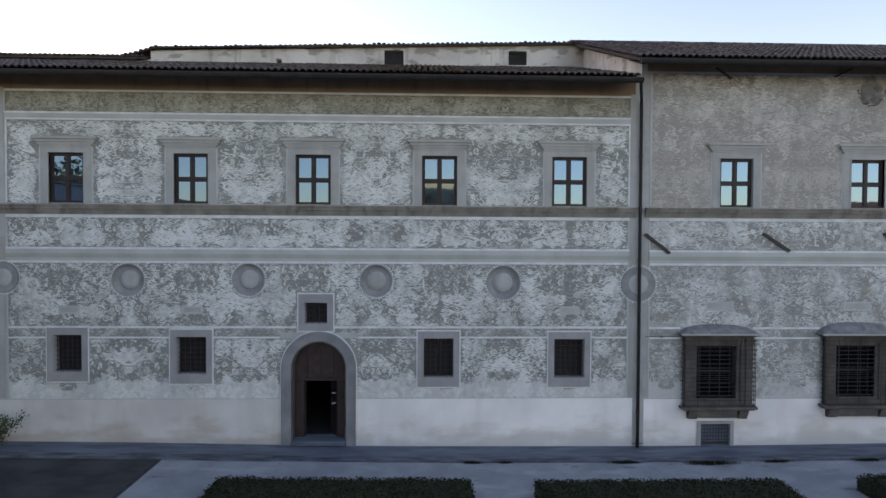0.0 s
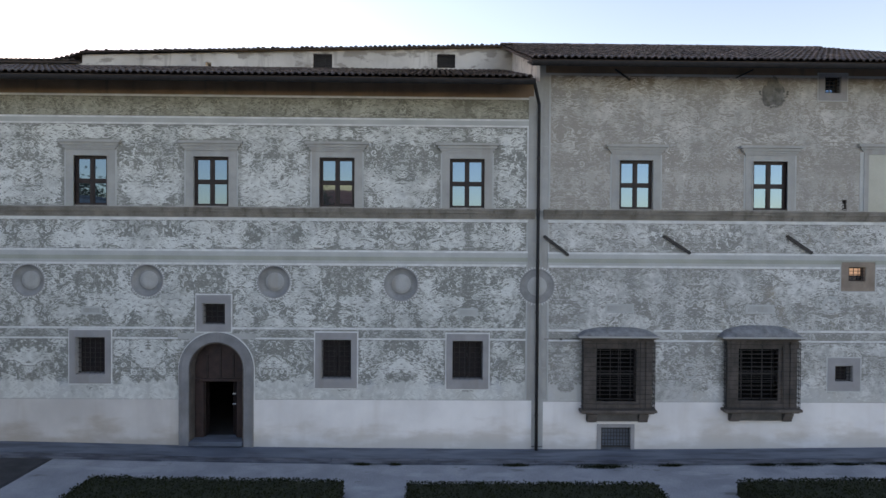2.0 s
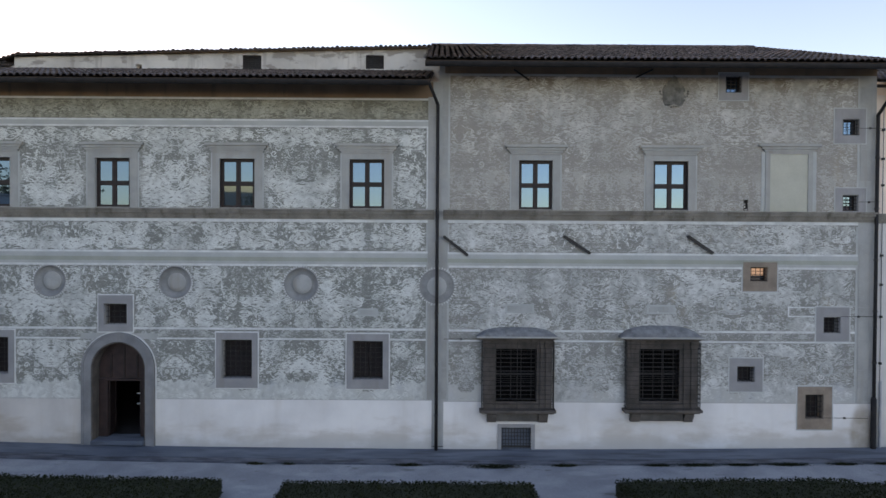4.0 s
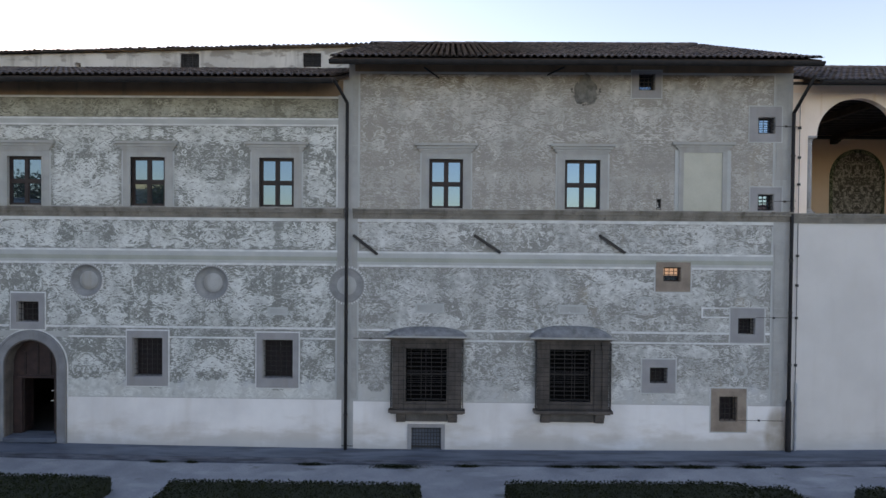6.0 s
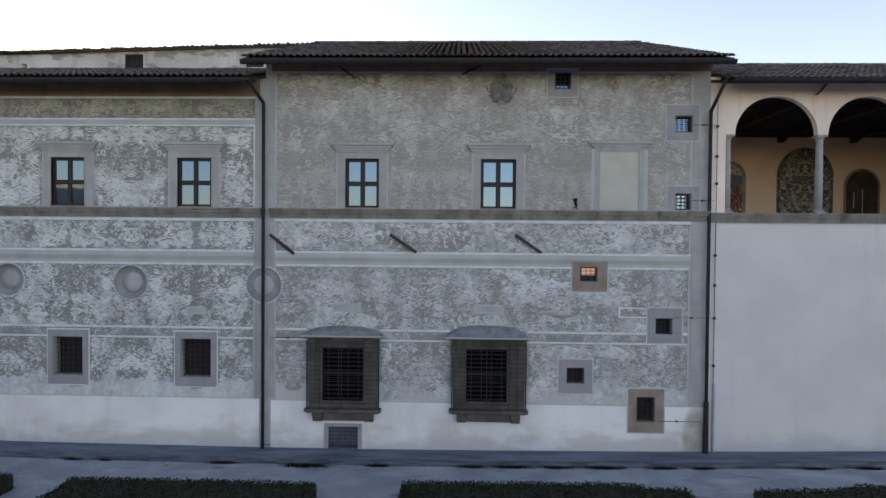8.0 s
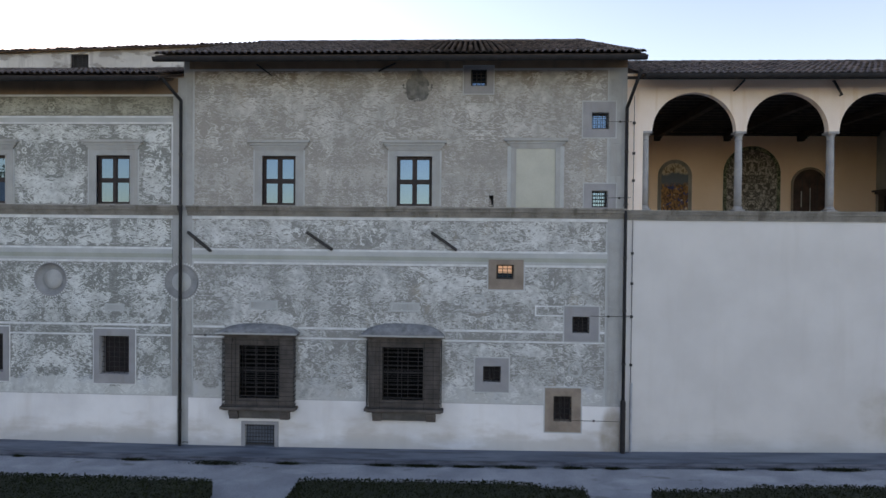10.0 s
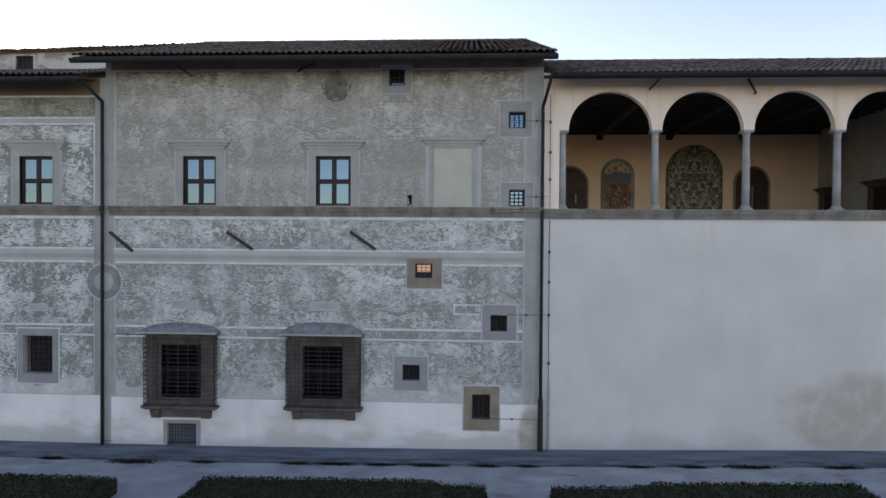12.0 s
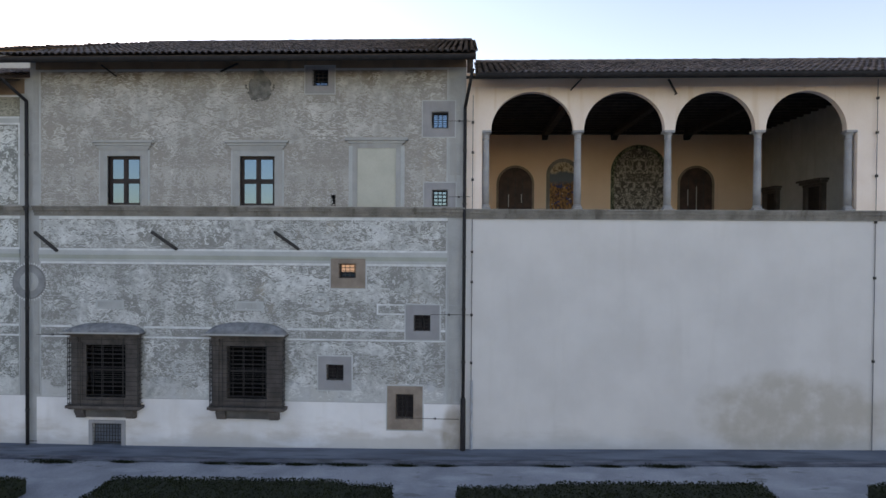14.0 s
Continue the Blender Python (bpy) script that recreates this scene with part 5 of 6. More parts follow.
def column(x, half=False):
    c = thing("column", (x, 0.22, SILL), "slender pale stone column with moulded capital", "column", "columns of the loggia")
    part("base", lathe(box(bmesh.new(), -0.165, 0.165, -0.165, 0.165, 0.0, 0.06), [(0.155, 0.06), (0.165, 0.085), (0.155, 0.11), (0.132, 0.125), (0.138, 0.15), (0.122, 0.17)]), M_COLUMN, c)
    part("shaft", lathe(bmesh.new(), [(0.12, 0.17), (0.122, 0.8), (0.116, 1.6), (0.106, 2.34)]), M_COLUMN, c, smooth=True)
    bm = lathe(bmesh.new(), [(0.106, 2.34), (0.122, 2.35), (0.122, 2.37), (0.108, 2.385), (0.112, 2.47), (0.15, 2.53), (0.16, 2.55)])
    box(bm, -0.175, 0.175, -0.185, 0.175, 2.55, SPRING - SILL)
    part("capital", bm, M_COLUMN, c)
    return c


for x in COLS:
    column(x)

for k, (xc, r) in enumerate(((23.8, 0.8), (32.33, 0.75))):
    top = 10.58
    spring = top - r
    d = thing("door_%d" % (k + 2), (xc, BACK, 7.2), "arched dark wooden door in the loggia wall", "door", kind="structure")
    o = (xc, BACK, 7.2)
    part("leaf", arch_plate(bmesh.new(), xc, r, spring, 7.2, BACK - 0.05, BACK - 0.004, o), M_DOORWOOD, d)
    part("surround", arch_band(bmesh.new(), xc, r + 0.005, r + 0.1, spring, 7.2, BACK - 0.07, BACK - 0.002, o), M_TANSTONE, d, "thin tan stone surround")
    part("outer_moulding", slab(xc - r - 0.16, xc + r + 0.36, 7.2, 10.78, BACK - 0.03, BACK - 0.002, [(xc - r - 0.1, xc + r + 0.26, 7.1, 10.7)], o), M_LOGGIA_BACK, d)
    # pale strips laid on the leaf stand in for glints of light
    for dx, za, zb in (((-0.32, 1.5, 2.1), (0.3, 1.7, 2.1)) if k == 0 else ((-0.38, 1.6, 2.35), (0.02, 0.9, 2.5), (-0.36, 0.2, 0.7), (0.4, 0.2, 0.6))):
        part("slit", box(bmesh.new(), dx - 0.02, dx + 0.02, -0.066, -0.052, za, zb), M_BAND, d, "pale strip painted as light between the boards")
    for x in (-0.35, 0.0, 0.35):
        part("board_joint", box(bmesh.new(), x - 0.012, x + 0.012, -0.062, -0.051, 0.0, 2.9), M_IRON, d)

def lunette_fresco():
    """Pale vault, slate sky, then warm crowded figures with blue and gold patches."""
    k = Mat("worn_colour_fresco", 0.8)
    z = k.math("ADD", k.axis(2), k.math("MULTIPLY", k.math("SUBTRACT", k.noise(2.5, 4), 0.5), 0.5))
    folds = k.noise(5.5, 4, (1.4, 1, 0.8), distort=1.2)
    warm = k.mix(k.ramp(folds, 0.4, 0.6), (0.10, 0.055, 0.035), (0.36, 0.19, 0.075))
    warm = k.mix(k.ramp(k.noise(4.5, 3, distort=0.8, at=k.vec(k.axis(2), 0.0, k.axis(0))), 0.56, 0.62), warm, (0.05, 0.06, 0.16))
    warm = k.mix(k.ramp(k.noise(5.0, 3, distort=0.6), 0.62, 0.68), warm, (0.6, 0.52, 0.4))
    col = k.mix(k.ramp(z, 9.75, 9.95), warm, (0.12, 0.145, 0.18))
    col = k.mix(k.ramp(z, 10.3, 10.45), col, k.mix(k.ramp(folds, 0.42, 0.56), (0.2, 0.14, 0.09), (0.56, 0.48, 0.36)))
    return k.done(col, k.noise(30, 3), 0.15, 0.01)


def grotesque_fresco(name, scale, dark, light, axis):
    """Dark branching drawing on a pale worn ground, mirrored about its middle."""
    k = Mat(name, 0.8)
    at = k.vec(k.math("ABSOLUTE", k.math("SUBTRACT", k.axis(0), axis)), 0.0, k.axis(2))
    wob = k.noise(2.0, 3, at=at)
    at = k.vec(k.math("ADD", k.math("ABSOLUTE", k.math("SUBTRACT", k.axis(0), axis)), k.math("MULTIPLY", wob, 0.5)), 0.0, k.math("ADD", k.axis(2), k.math("MULTIPLY", k.noise(3.0, 3, at=at), 0.4)))
    figure = k.noise(scale, 4, distort=1.6, at=at)
    col = k.mix(k.ramp(figure, 0.43, 0.57), dark, light)
    col = k.mix(k.math("MULTIPLY", k.ramp(k.math("ABSOLUTE", k.math("SUBTRACT", k.noise(scale * 1.9, 3, distort=1.0, at=at), 0.5)), 0.05, 0.02), 0.75), col, dark)
    return k.done(col, k.noise(30, 3), 0.15, 0.01)


M_FRESCO_1 = lunette_fresco()
M_FRESCO_2 = grotesque_fresco("worn_grey_fresco", 4.2, (0.085, 0.075, 0.062), (0.44, 0.41, 0.365), 29.67)
M_FRESCO_RIM = grotesque_fresco("garland_border_paint", 6.0, (0.035, 0.045, 0.025), (0.26, 0.27, 0.19), 29.67)
for xc, r, top, m1, lab in ((26.08, 0.8, 11.02, M_FRESCO_1, "arched wall painting in blue and orange"), (29.67, 1.33, 11.68, M_FRESCO_2, "large arched grey wall painting with leafy border")):
    p = thing("wall_painting", (xc, BACK, 7.6), lab, "fresco")
    o = (xc, BACK, 7.6)
    part("field", arch_plate(bmesh.new(), xc, r - 0.17, top - r, 7.6, BACK - 0.014, BACK - 0.003, o), m1, p)
    part("border", arch_band(bmesh.new(), xc, r - 0.168, r, top - r, 7.6, BACK - 0.02, BACK - 0.003, o), M_FRESCO_RIM if r > 1 else M_STONE, p)
# doorways with dark stone heads on the side wall
for y0, y1 in ((7.0, 8.2), (3.7, 5.0)):
    d = thing("doorway", (35.4, (y0 + y1) / 2, 7.2), "doorway with dark stone jambs and projecting head", "doorway")
    yc = (y0 + y1) / 2
    for a, b in ((y0, y0 + 0.2), (y1 - 0.2, y1)):
        part("jamb", box(bmesh.new(), -0.16, -0.002, a - yc, b - yc, 0, 2.1), M_DARKSTONE, d)
    part("leaf", box(bmesh.new(), -0.05, -0.002, y0 + 0.2 - yc, y1 - 0.2 - yc, 0, 2.1), M_WOOD, d)
    bm = bmesh.new()
    for a, b, q, e in ((2.1, 2.2, 0.18, 0.0), (2.2, 2.3, 0.28, 0.08), (2.3, 2.38, 0.36, 0.16)):
        box(bm, -q, -0.002, y0 - e - yc, y1 + e - yc, a, b - 0.003)
    part("head", bm, M_DARKSTONE, d)
strut(25.2, 12.36, 24.9, 12.04, 0.025, "short dark iron tie on the arcade")
strut(28.05, 12.34, 28.28, 11.88, 0.025, "short dark iron tie on the arcade")

# ---- ground ----
ground = tagged(obj("ground", bmesh.new(), M_LAWN), "dark earth and lawn round the palace", "ground", kind="structure")
bm = bmesh.new()
bmesh.ops.create_grid(bm, x_segments=8, y_segments=8, size=1500)
bmesh.ops.translate(bm, verts=bm.verts, vec=(0, 0, -0.16))
bm.to_mesh(ground.data)
bm.free()


def lying(x0, x1, y0, y1, drop, thick=0.12, step=0.6):
    """A sheet that follows the lie of the ground, with its edges turned down."""
    bm = bmesh.new()
    n = max(1, int((x1 - x0) / step))
    rows = []
    for i in range(n + 1):
        x = x0 + (x1 - x0) * i / n
        z = lie(x) - drop
        rows.append([bm.verts.new(q) for q in ((x, y0, z), (x, y1, z), (x, y1, z - thick), (x, y0, z - thick))])
    for a, b in zip(rows, rows[1:]):
        for i in range(4):
            bm.faces.new([a[i], b[i], b[(i + 1) % 4], a[(i + 1) % 4]])
    bm.faces.new(rows[0])
    bm.faces.new(rows[-1][::-1])
    bmesh.ops.recalc_face_normals(bm, faces=bm.faces)
    return bm


path_ob = tagged(obj("path", lying(-9.1, X_FAR + 30, -26, -1.24, 0.062), M_GRAVEL), "pale gravel garden path along the palace", "path", kind="structure")
dark_yard = tagged(obj("yard", lying(-60, -9.22, -26, -1.24, 0.066), M_DARKPAVE), "dark worn paving beside the gravel path", "paving", kind="structure")
part("edging", lying(-9.22, -9.1, -26, -1.3, 0.05), M_EDGING, dark_yard, "dark stone edging strip")
# pavement slabs along the wall foot, each with a darker kerb
pavement = tagged(new("pavement"), "bluish worn cement pavement at the wall foot", "pavement", kind="structure")
x = X_LEFT
rng = random.Random(5)
while x < X_FAR:
    w = rng.uniform(2.4, 3.6)
    x1 = min(x + w, X_FAR)
    part("pavement_slab", lying(x, x1 - 0.002, -0.93, 0.0, 0.0), M_CEMENT, pavement)
    part("kerb_stone", lying(x + 0.004, x1 - 0.012, -1.28 + rng.uniform(-0.025, 0.02), -0.934, 0.006 + rng.uniform(0, 0.012), 0.2), M_KERB, pavement, "damp dark kerb stone")
    x += w


# ---- hedges and plants ----
def leaves(name, pts, normals, size, material, parent, seed, kind="stuff"):
    """Many small leaf blades at pts, turned at random."""
    rng = np.random.RandomState(seed)
    n = len(pts)
    a = rng.normal(size=(n, 3))
    a += normals * 0.4
    a /= np.linalg.norm(a, axis=1)[:, None]
    b = np.cross(a, rng.normal(size=(n, 3)))
    b /= np.linalg.norm(b, axis=1)[:, None]
    s = size * rng.uniform(0.6, 1.3, n)[:, None]
    tip, left, right = pts + a * s, pts + a * s * 0.45 + b * s * 0.32, pts + a * s * 0.45 - b * s * 0.32
    verts = np.stack([pts, left, tip, right], 1).reshape(-1, 3)
    me = bpy.data.meshes.new(name)
    me.vertices.add(4 * n)
    me.vertices.foreach_set("co", verts.ravel())
    me.loops.add(4 * n)
    me.loops.foreach_set("vertex_index", np.arange(4 * n))
    me.polygons.add(n)
    me.polygons.foreach_set("loop_start", np.arange(n) * 4)
    me.update(calc_edges=True)
    me.materials.append(material)
    ob = new(name, me)
    ob.parent = parent
    return tagged(ob, kind=kind)


def hedge(x0, x1, yb, depth, h, seed, low_from=1e9, low_to=-1e9):
    hd = thing("hedge", ((x0 + x1) / 2, yb - depth / 2, lie((x0 + x1) / 2) - 0.075), "low clipped box hedge with uneven dark green top", "hedge", "hedges along the path")
    hx, hy = (x1 - x0) / 2, depth / 2
    bm = bmesh.new()
    nx, ny = int(hx * 6), max(4, int(hy * 6))
    top = [[None] * (ny + 1) for _ in range(nx + 1)]
    xc = (x0 + x1) / 2
    tilt = lambda x: lie(xc + x) - lie(xc)
    bare = lambda x: 0.13 * min(1.0, max(0.0, (xc + x - low_from) / 0.5, (low_to - xc - x) / 0.5))
    hf = lambda x, y: h + tilt(x) - bare(x) + 0.05 * noise.noise(Vector((x * 0.9 + seed, y * 0.9, 0))) + 0.03 * noise.noise(Vector((x * 3.1, y * 3.1, seed)))
    for i in range(nx + 1):
        for j in range(ny + 1):
            x, y = -hx + 2 * hx * i / nx, -hy + 2 * hy * j / ny
            edge = min(hx - abs(x), hy - abs(y))
            drop = 0.09 * max(0.0, 1 - edge / 0.18) ** 2
            top[i][j] = bm.verts.new((x, y, hf(x, y) - drop))
    for i in range(nx):
        for j in range(ny):
            bm.faces.new([top[i][j], top[i + 1][j], top[i + 1][j + 1], top[i][j + 1]])
    ring = [top[i][0] for i in range(nx + 1)] + [top[nx][j] for j in range(1, ny + 1)] + [top[i][ny] for i in range(nx - 1, -1, -1)] + [top[0][j] for j in range(ny - 1, 0, -1)]
    low = [bm.verts.new((v.co.x, v.co.y, tilt(v.co.x))) for v in ring]
    for i in range(len(ring)):
        j = (i + 1) % len(ring)
        bm.faces.new([ring[j], ring[i], low[i], low[j]])
    part("core", bm, M_HEDGECORE, hd)
    rng = np.random.RandomState(seed)
    n = int(4 * hx * hy * 700)
    px, py = rng.uniform(-hx, hx, n), rng.uniform(-hy, hy, n)
    edge = np.minimum(hx - abs(px), hy - abs(py))
    pz = np.array([hf(x, y) for x, y in zip(px, py)]) - 0.09 * np.maximum(0, 1 - edge / 0.18) ** 2 + rng.uniform(-0.03, 0.03, n)
    pts = np.stack([px, py, pz], 1)
    side = []
    for s, hw, ax in ((1, hx, 0), (-1, hx, 0), (1, hy, 1), (-1, hy, 1)):
        m = int(2 * (hy if ax == 0 else hx) * h * 500)
        q = np.zeros((m, 3))
        q[:, ax] = s * hw + rng.uniform(-0.03, 0.04, m)
        q[:, 1 - ax] = rng.uniform(-(hy if ax == 0 else hx), (hy if ax == 0 else hx), m)
        q[:, 2] = rng.uniform(0.02, h - 0.02, m)
        q[:, 2] += np.array([tilt(v) - 0.8 * bare(v) for v in q[:, 0]])
        side.append(q)
    pts = np.concatenate([pts] + side)
    nor = np.zeros_like(pts)
    nor[:, 2] = 1
    leaves("leaves", pts, nor, 0.055, M_LEAF, hd, seed + 50)


for k, (x0, x1, yb, low) in enumerate(((-6.55, 0.45, -3.52, {}), (2.25, 9.2, -3.62, {}), (11.6, 19.5, -3.45, {"low_from": 18.0}), (21.3, 29.4, -3.5, {"low_to": 24.0}), (32.2, 40.0, -3.5, {}))):
    hedge(x0, x1, yb, 2.4, 0.5, k + 11, **low)


def weed(x, y, spread, height, seed):
    w = thing("weed", (x, y, lie(x) - 0.062), "dark green tuft of weeds at the pavement edge", "weed", "weeds along the pavement")
    rng = np.random.RandomState(seed)
    n = int(1500 * spread)
    pts = np.stack([rng.normal(0, spread * 0.42, n), rng.normal(0, 0.015 + 0.06 * spread * spread, n), abs(rng.normal(0, height * 0.5, n))], 1)
    nor = np.zeros_like(pts)
    nor[:, 2] = 1.5
    leaves("foliage", pts, nor, 0.04, M_LEAF, w, seed)


for k, (x, spread, height) in enumerate(((0.7, 0.35, 0.05), (1.75, 0.22, 0.05), (5.6, 0.5, 0.06), (8.3, 0.95, 0.07), (10.6, 0.45, 0.05), (13.6, 0.5, 0.04), (14.9, 0.7, 0.05), (16.3, 0.6, 0.04), (17.8, 0.7, 0.05), (19.6, 0.5, 0.05), (20.9, 0.4, 0.04), (24.3, 0.5, 0.04), (26.0, 0.5, 0.04), (27.7, 0.8, 0.06), (30.4, 0.6, 0.04))):
    weed(x, -1.34 - (0.1 if spread > 0.9 else 0.0), spread, height, 300 + k)

bush = thing("shrub", (-14.75, -0.75, lie(-14.75) - 0.01), "straggly dark leafy shrub against the wall", "shrub")
rng = np.random.RandomState(9)
bm = bmesh.new()
tips = []
for k in range(16):
    a = Vector((rng.uniform(-0.1, 0.1), rng.uniform(-0.08, 0.08), 0))
    p = a
    d = Vector((rng.uniform(-0.7, 0.75), rng.uniform(-0.5, 0.4), 1.0)).normalized()
    for s in range(4):
        q = p + d * rng.uniform(0.22, 0.36)
        rod(bm, p, q, 0.013 - 0.0025 * s, 5)
        d = (d + Vector((rng.uniform(-0.4, 0.4), rng.uniform(-0.3, 0.3), rng.uniform(-0.3, 0.15)))).normalized()
        p = q
        tips.append(p.copy())
part("stems", bm, M_WOOD, bush)
pts = np.concatenate([np.array(t) + rng.normal(0, 0.085, (45, 3)) for t in tips])
leaves("leaves", pts, np.zeros_like(pts), 0.075, M_TREELEAF, bush, 77, "")


# ---- trees and houses across the garden, mirrored in the window panes ----
def tree(x, y, height, spread, seed):
    t = thing("tree", (x, y, -0.16), "broad leafy tree across the garden", "tree", "trees across the garden")
    rng = np.random.RandomState(seed)
    trunk = bmesh.new()
    lathe(trunk, [(0.035 * height, 0.0), (0.024 * height, 0.1 * height), (0.018 * height, 0.45 * height), (0.008 * height, 0.8 * height)], n=10)
    ends = []
    for k in range(14):
        z = height * rng.uniform(0.3, 0.7)
        a = rng.uniform(0, 2 * math.pi)
        p, q = Vector((0, 0, z)), Vector((math.cos(a) * spread * rng.uniform(0.4, 0.8), math.sin(a) * spread * rng.uniform(0.4, 0.8), z + height * rng.uniform(0.1, 0.25)))
        rod(trunk, p, q, 0.007 * height, 6)
        ends.append(q)
    ends.append(Vector((0, 0, height * 0.88)))
    part("trunk", trunk, M_DOORWOOD, t)
    pts = np.concatenate([np.array(e) + rng.normal(0, 1, (420, 3)) * np.array((spread * 0.24, spread * 0.24, height * 0.075)) for e in ends])
    leaves("crown", pts, np.zeros_like(pts), 0.028 * height, M_TREELEAF, t, seed, "")


tree(-37.5, -40.0, 14.5, 5.5, 21)
# added beside the yard to block sky light; also mirrored in a pane
tree(-22.5, -11.0, 11.5, 4.6, 20)
tree(-29.0, -58.0, 10.0, 4.5, 22)
tree(-16.0, -62.0, 9.0, 4.5, 23)
tree(-4.0, -60.0, 8.5, 4.0, 24)
tree(8.0, -64.0, 9.5, 4.5, 25)


def far_house(x, y, w, d, h, seed):
    hs = thing("house", (x, y, -0.16), "ochre house with tiled roof across the garden", "house", "houses across the garden")
    hol = [(-w / 2 + w * (k + 0.5) / 4 - 0.5, -w / 2 + w * (k + 0.5) / 4 + 0.5, z, z + 1.5) for k in range(4) for z in (1.2, h - 2.4)]
    bm = slab(-w / 2, w / 2, 0, h, d / 2 - 0.3, d / 2, hol)
    box(bm, -w / 2, w / 2, -d / 2, -d / 2 + 0.3, 0, h)
    box(bm, -w / 2, -w / 2 + 0.3, -d / 2 + 0.3, d / 2 - 0.3, 0, h)
    box(bm, w / 2 - 0.3, w / 2, -d / 2 + 0.3, d / 2 - 0.3, 0, h)
    part("wall", bm, M_BROWNWALL, hs)
    for q in hol:
        part("window", slab(*q, d / 2 - 0.2, d / 2 - 0.1, [(q[0] + 0.1, q[1] - 0.1, q[2] + 0.1, q[3] - 0.1)]), M_WOOD, hs)
    bm = bmesh.new()
    e = 0.6
    v = [bm.verts.new(p) for p in ((-w / 2 - e, d / 2 + e, h), (w / 2 + e, d / 2 + e, h), (w / 2 + e, 0, h + 2.2), (-w / 2 - e, 0, h + 2.2), (-w / 2 - e, -d / 2 - e, h), (w / 2 + e, -d / 2 - e, h))]
    for f in ((0, 1, 2, 3), (3, 2, 5, 4), (0, 3, 4), (1, 5, 2), (0, 4, 5, 1)):
        bm.faces.new([v[i] for i in f])
    bmesh.ops.recalc_face_normals(bm, faces=bm.faces)
    part("roof", bm, mottled("red_tile_roof", (0.16, 0.075, 0.05), (0.27, 0.13, 0.085), 2, 12), hs)


far_house(49.0, -44.0, 11.0, 9.0, 9.3, 1)
far_house(-10.0, -78.0, 12.0, 9.0, 6.5, 2)


# ---- scratched ornament: scrolls, leaves and masses, mirrored in each bay ----
def worn_white(name, white, ground, low, high):
    k = Mat(name, 0.9)
    worn = k.ramp(k.math("ADD", k.math("MULTIPLY", k.noise(0.6, 4, rough=0.65), 0.6), k.math("MULTIPLY", k.noise(5.0, 4), 0.4)), low, high)
    return k.done(k.mix(worn, white, ground), k.noise(50, 3), 0.2, 0.01)


M_ORN_L = worn_white("scratched_white_plaster", (0.66, 0.682, 0.66), (0.33, 0.345, 0.332), 0.4, 0.72)
M_ORN_F = worn_white("olive_white_plaster", (0.45, 0.44, 0.365), (0.22, 0.215, 0.17), 0.36, 0.66)
M_ORN_RU = worn_white("bleached_white_plaster", (0.58, 0.572, 0.54), (0.305, 0.298, 0.275), 0.36, 0.66)
M_ORN_R = worn_white("faded_white_plaster", (0.65, 0.665, 0.648), (0.3, 0.308, 0.298), 0.38, 0.66)


def ribbon(pts, widths):
    n = len(pts)
    d = np.gradient(pts, axis=0)
    d /= np.linalg.norm(d, axis=1)[:, None] + 1e-9
    side = np.stack([-d[:, 1], d[:, 0]], 1) * widths[:, None] / 2
    return np.concatenate([pts + side, pts - side]), [(i, i + 1, n + i + 1, n + i) for i in range(n - 1)]


def petal(base, angle, length, width):
    t = np.linspace(0, 1, 5)
    w = width * np.sin(math.pi * np.clip(t * 0.92 + 0.04, 0, 1)) ** 0.8
    bend = 0.18 * length * t * t
    c, s = math.cos(angle), math.sin(angle)
    pts = np.stack([base[0] + c * t * length - s * bend, base[1] + s * t * length + c * bend], 1)
    return ribbon(pts, w)


def scroll(c, r, rng):
    out = []
    spin, start = rng.choice((-1, 1)), rng.uniform(0, 2 * math.pi)
    t = np.linspace(0, 1, 18)
    a = start + spin * t * 2 * math.pi * rng.uniform(1.2, 1.7)
    rad = r * (0.92 - 0.72 * t)
    out.append(ribbon(np.stack([c[0] + rad * np.cos(a), c[1] + rad * np.sin(a)], 1), np.linspace(0.24, 0.12, 18) * r + 0.008))
    for k in range(6):
        i = 1 + 2 * k
        p = (c[0] + rad[i] * math.cos(a[i]), c[1] + rad[i] * math.sin(a[i]))
        out.append(petal(p, a[i] + spin * rng.uniform(0.2, 0.9), r * rng.uniform(0.25, 0.42), r * 0.16))
    out.append(petal((c[0] - 0.1 * r, c[1]), rng.uniform(0, 6.28), r * 0.3, r * 0.26))
    return out


def rosette(c, r, rng):
    n, a0 = rng.randint(5, 9), rng.uniform(0, 6.28)
    return [petal((c[0] + 0.1 * r * math.cos(a0 + 6.28 * k / n), c[1] + 0.1 * r * math.sin(a0 + 6.28 * k / n)), a0 + 6.28 * k / n, r * rng.uniform(0.6, 0.95), r * 0.34) for k in range(n)]


def mass(c, r, rng):
    out = []
    for k in range(7):
        a = rng.uniform(0, 6.28)
        p = (c[0] + rng.uniform(0, 0.6) * r * math.cos(a), c[1] + rng.uniform(-0.6, 0.6) * r)
        out.append(petal(p, rng.uniform(-0.9, 0.9) + math.pi / 2 * rng.choice((-1, 1)), r * rng.uniform(0.5, 1.0), r * rng.uniform(0.22, 0.42)))
    return out


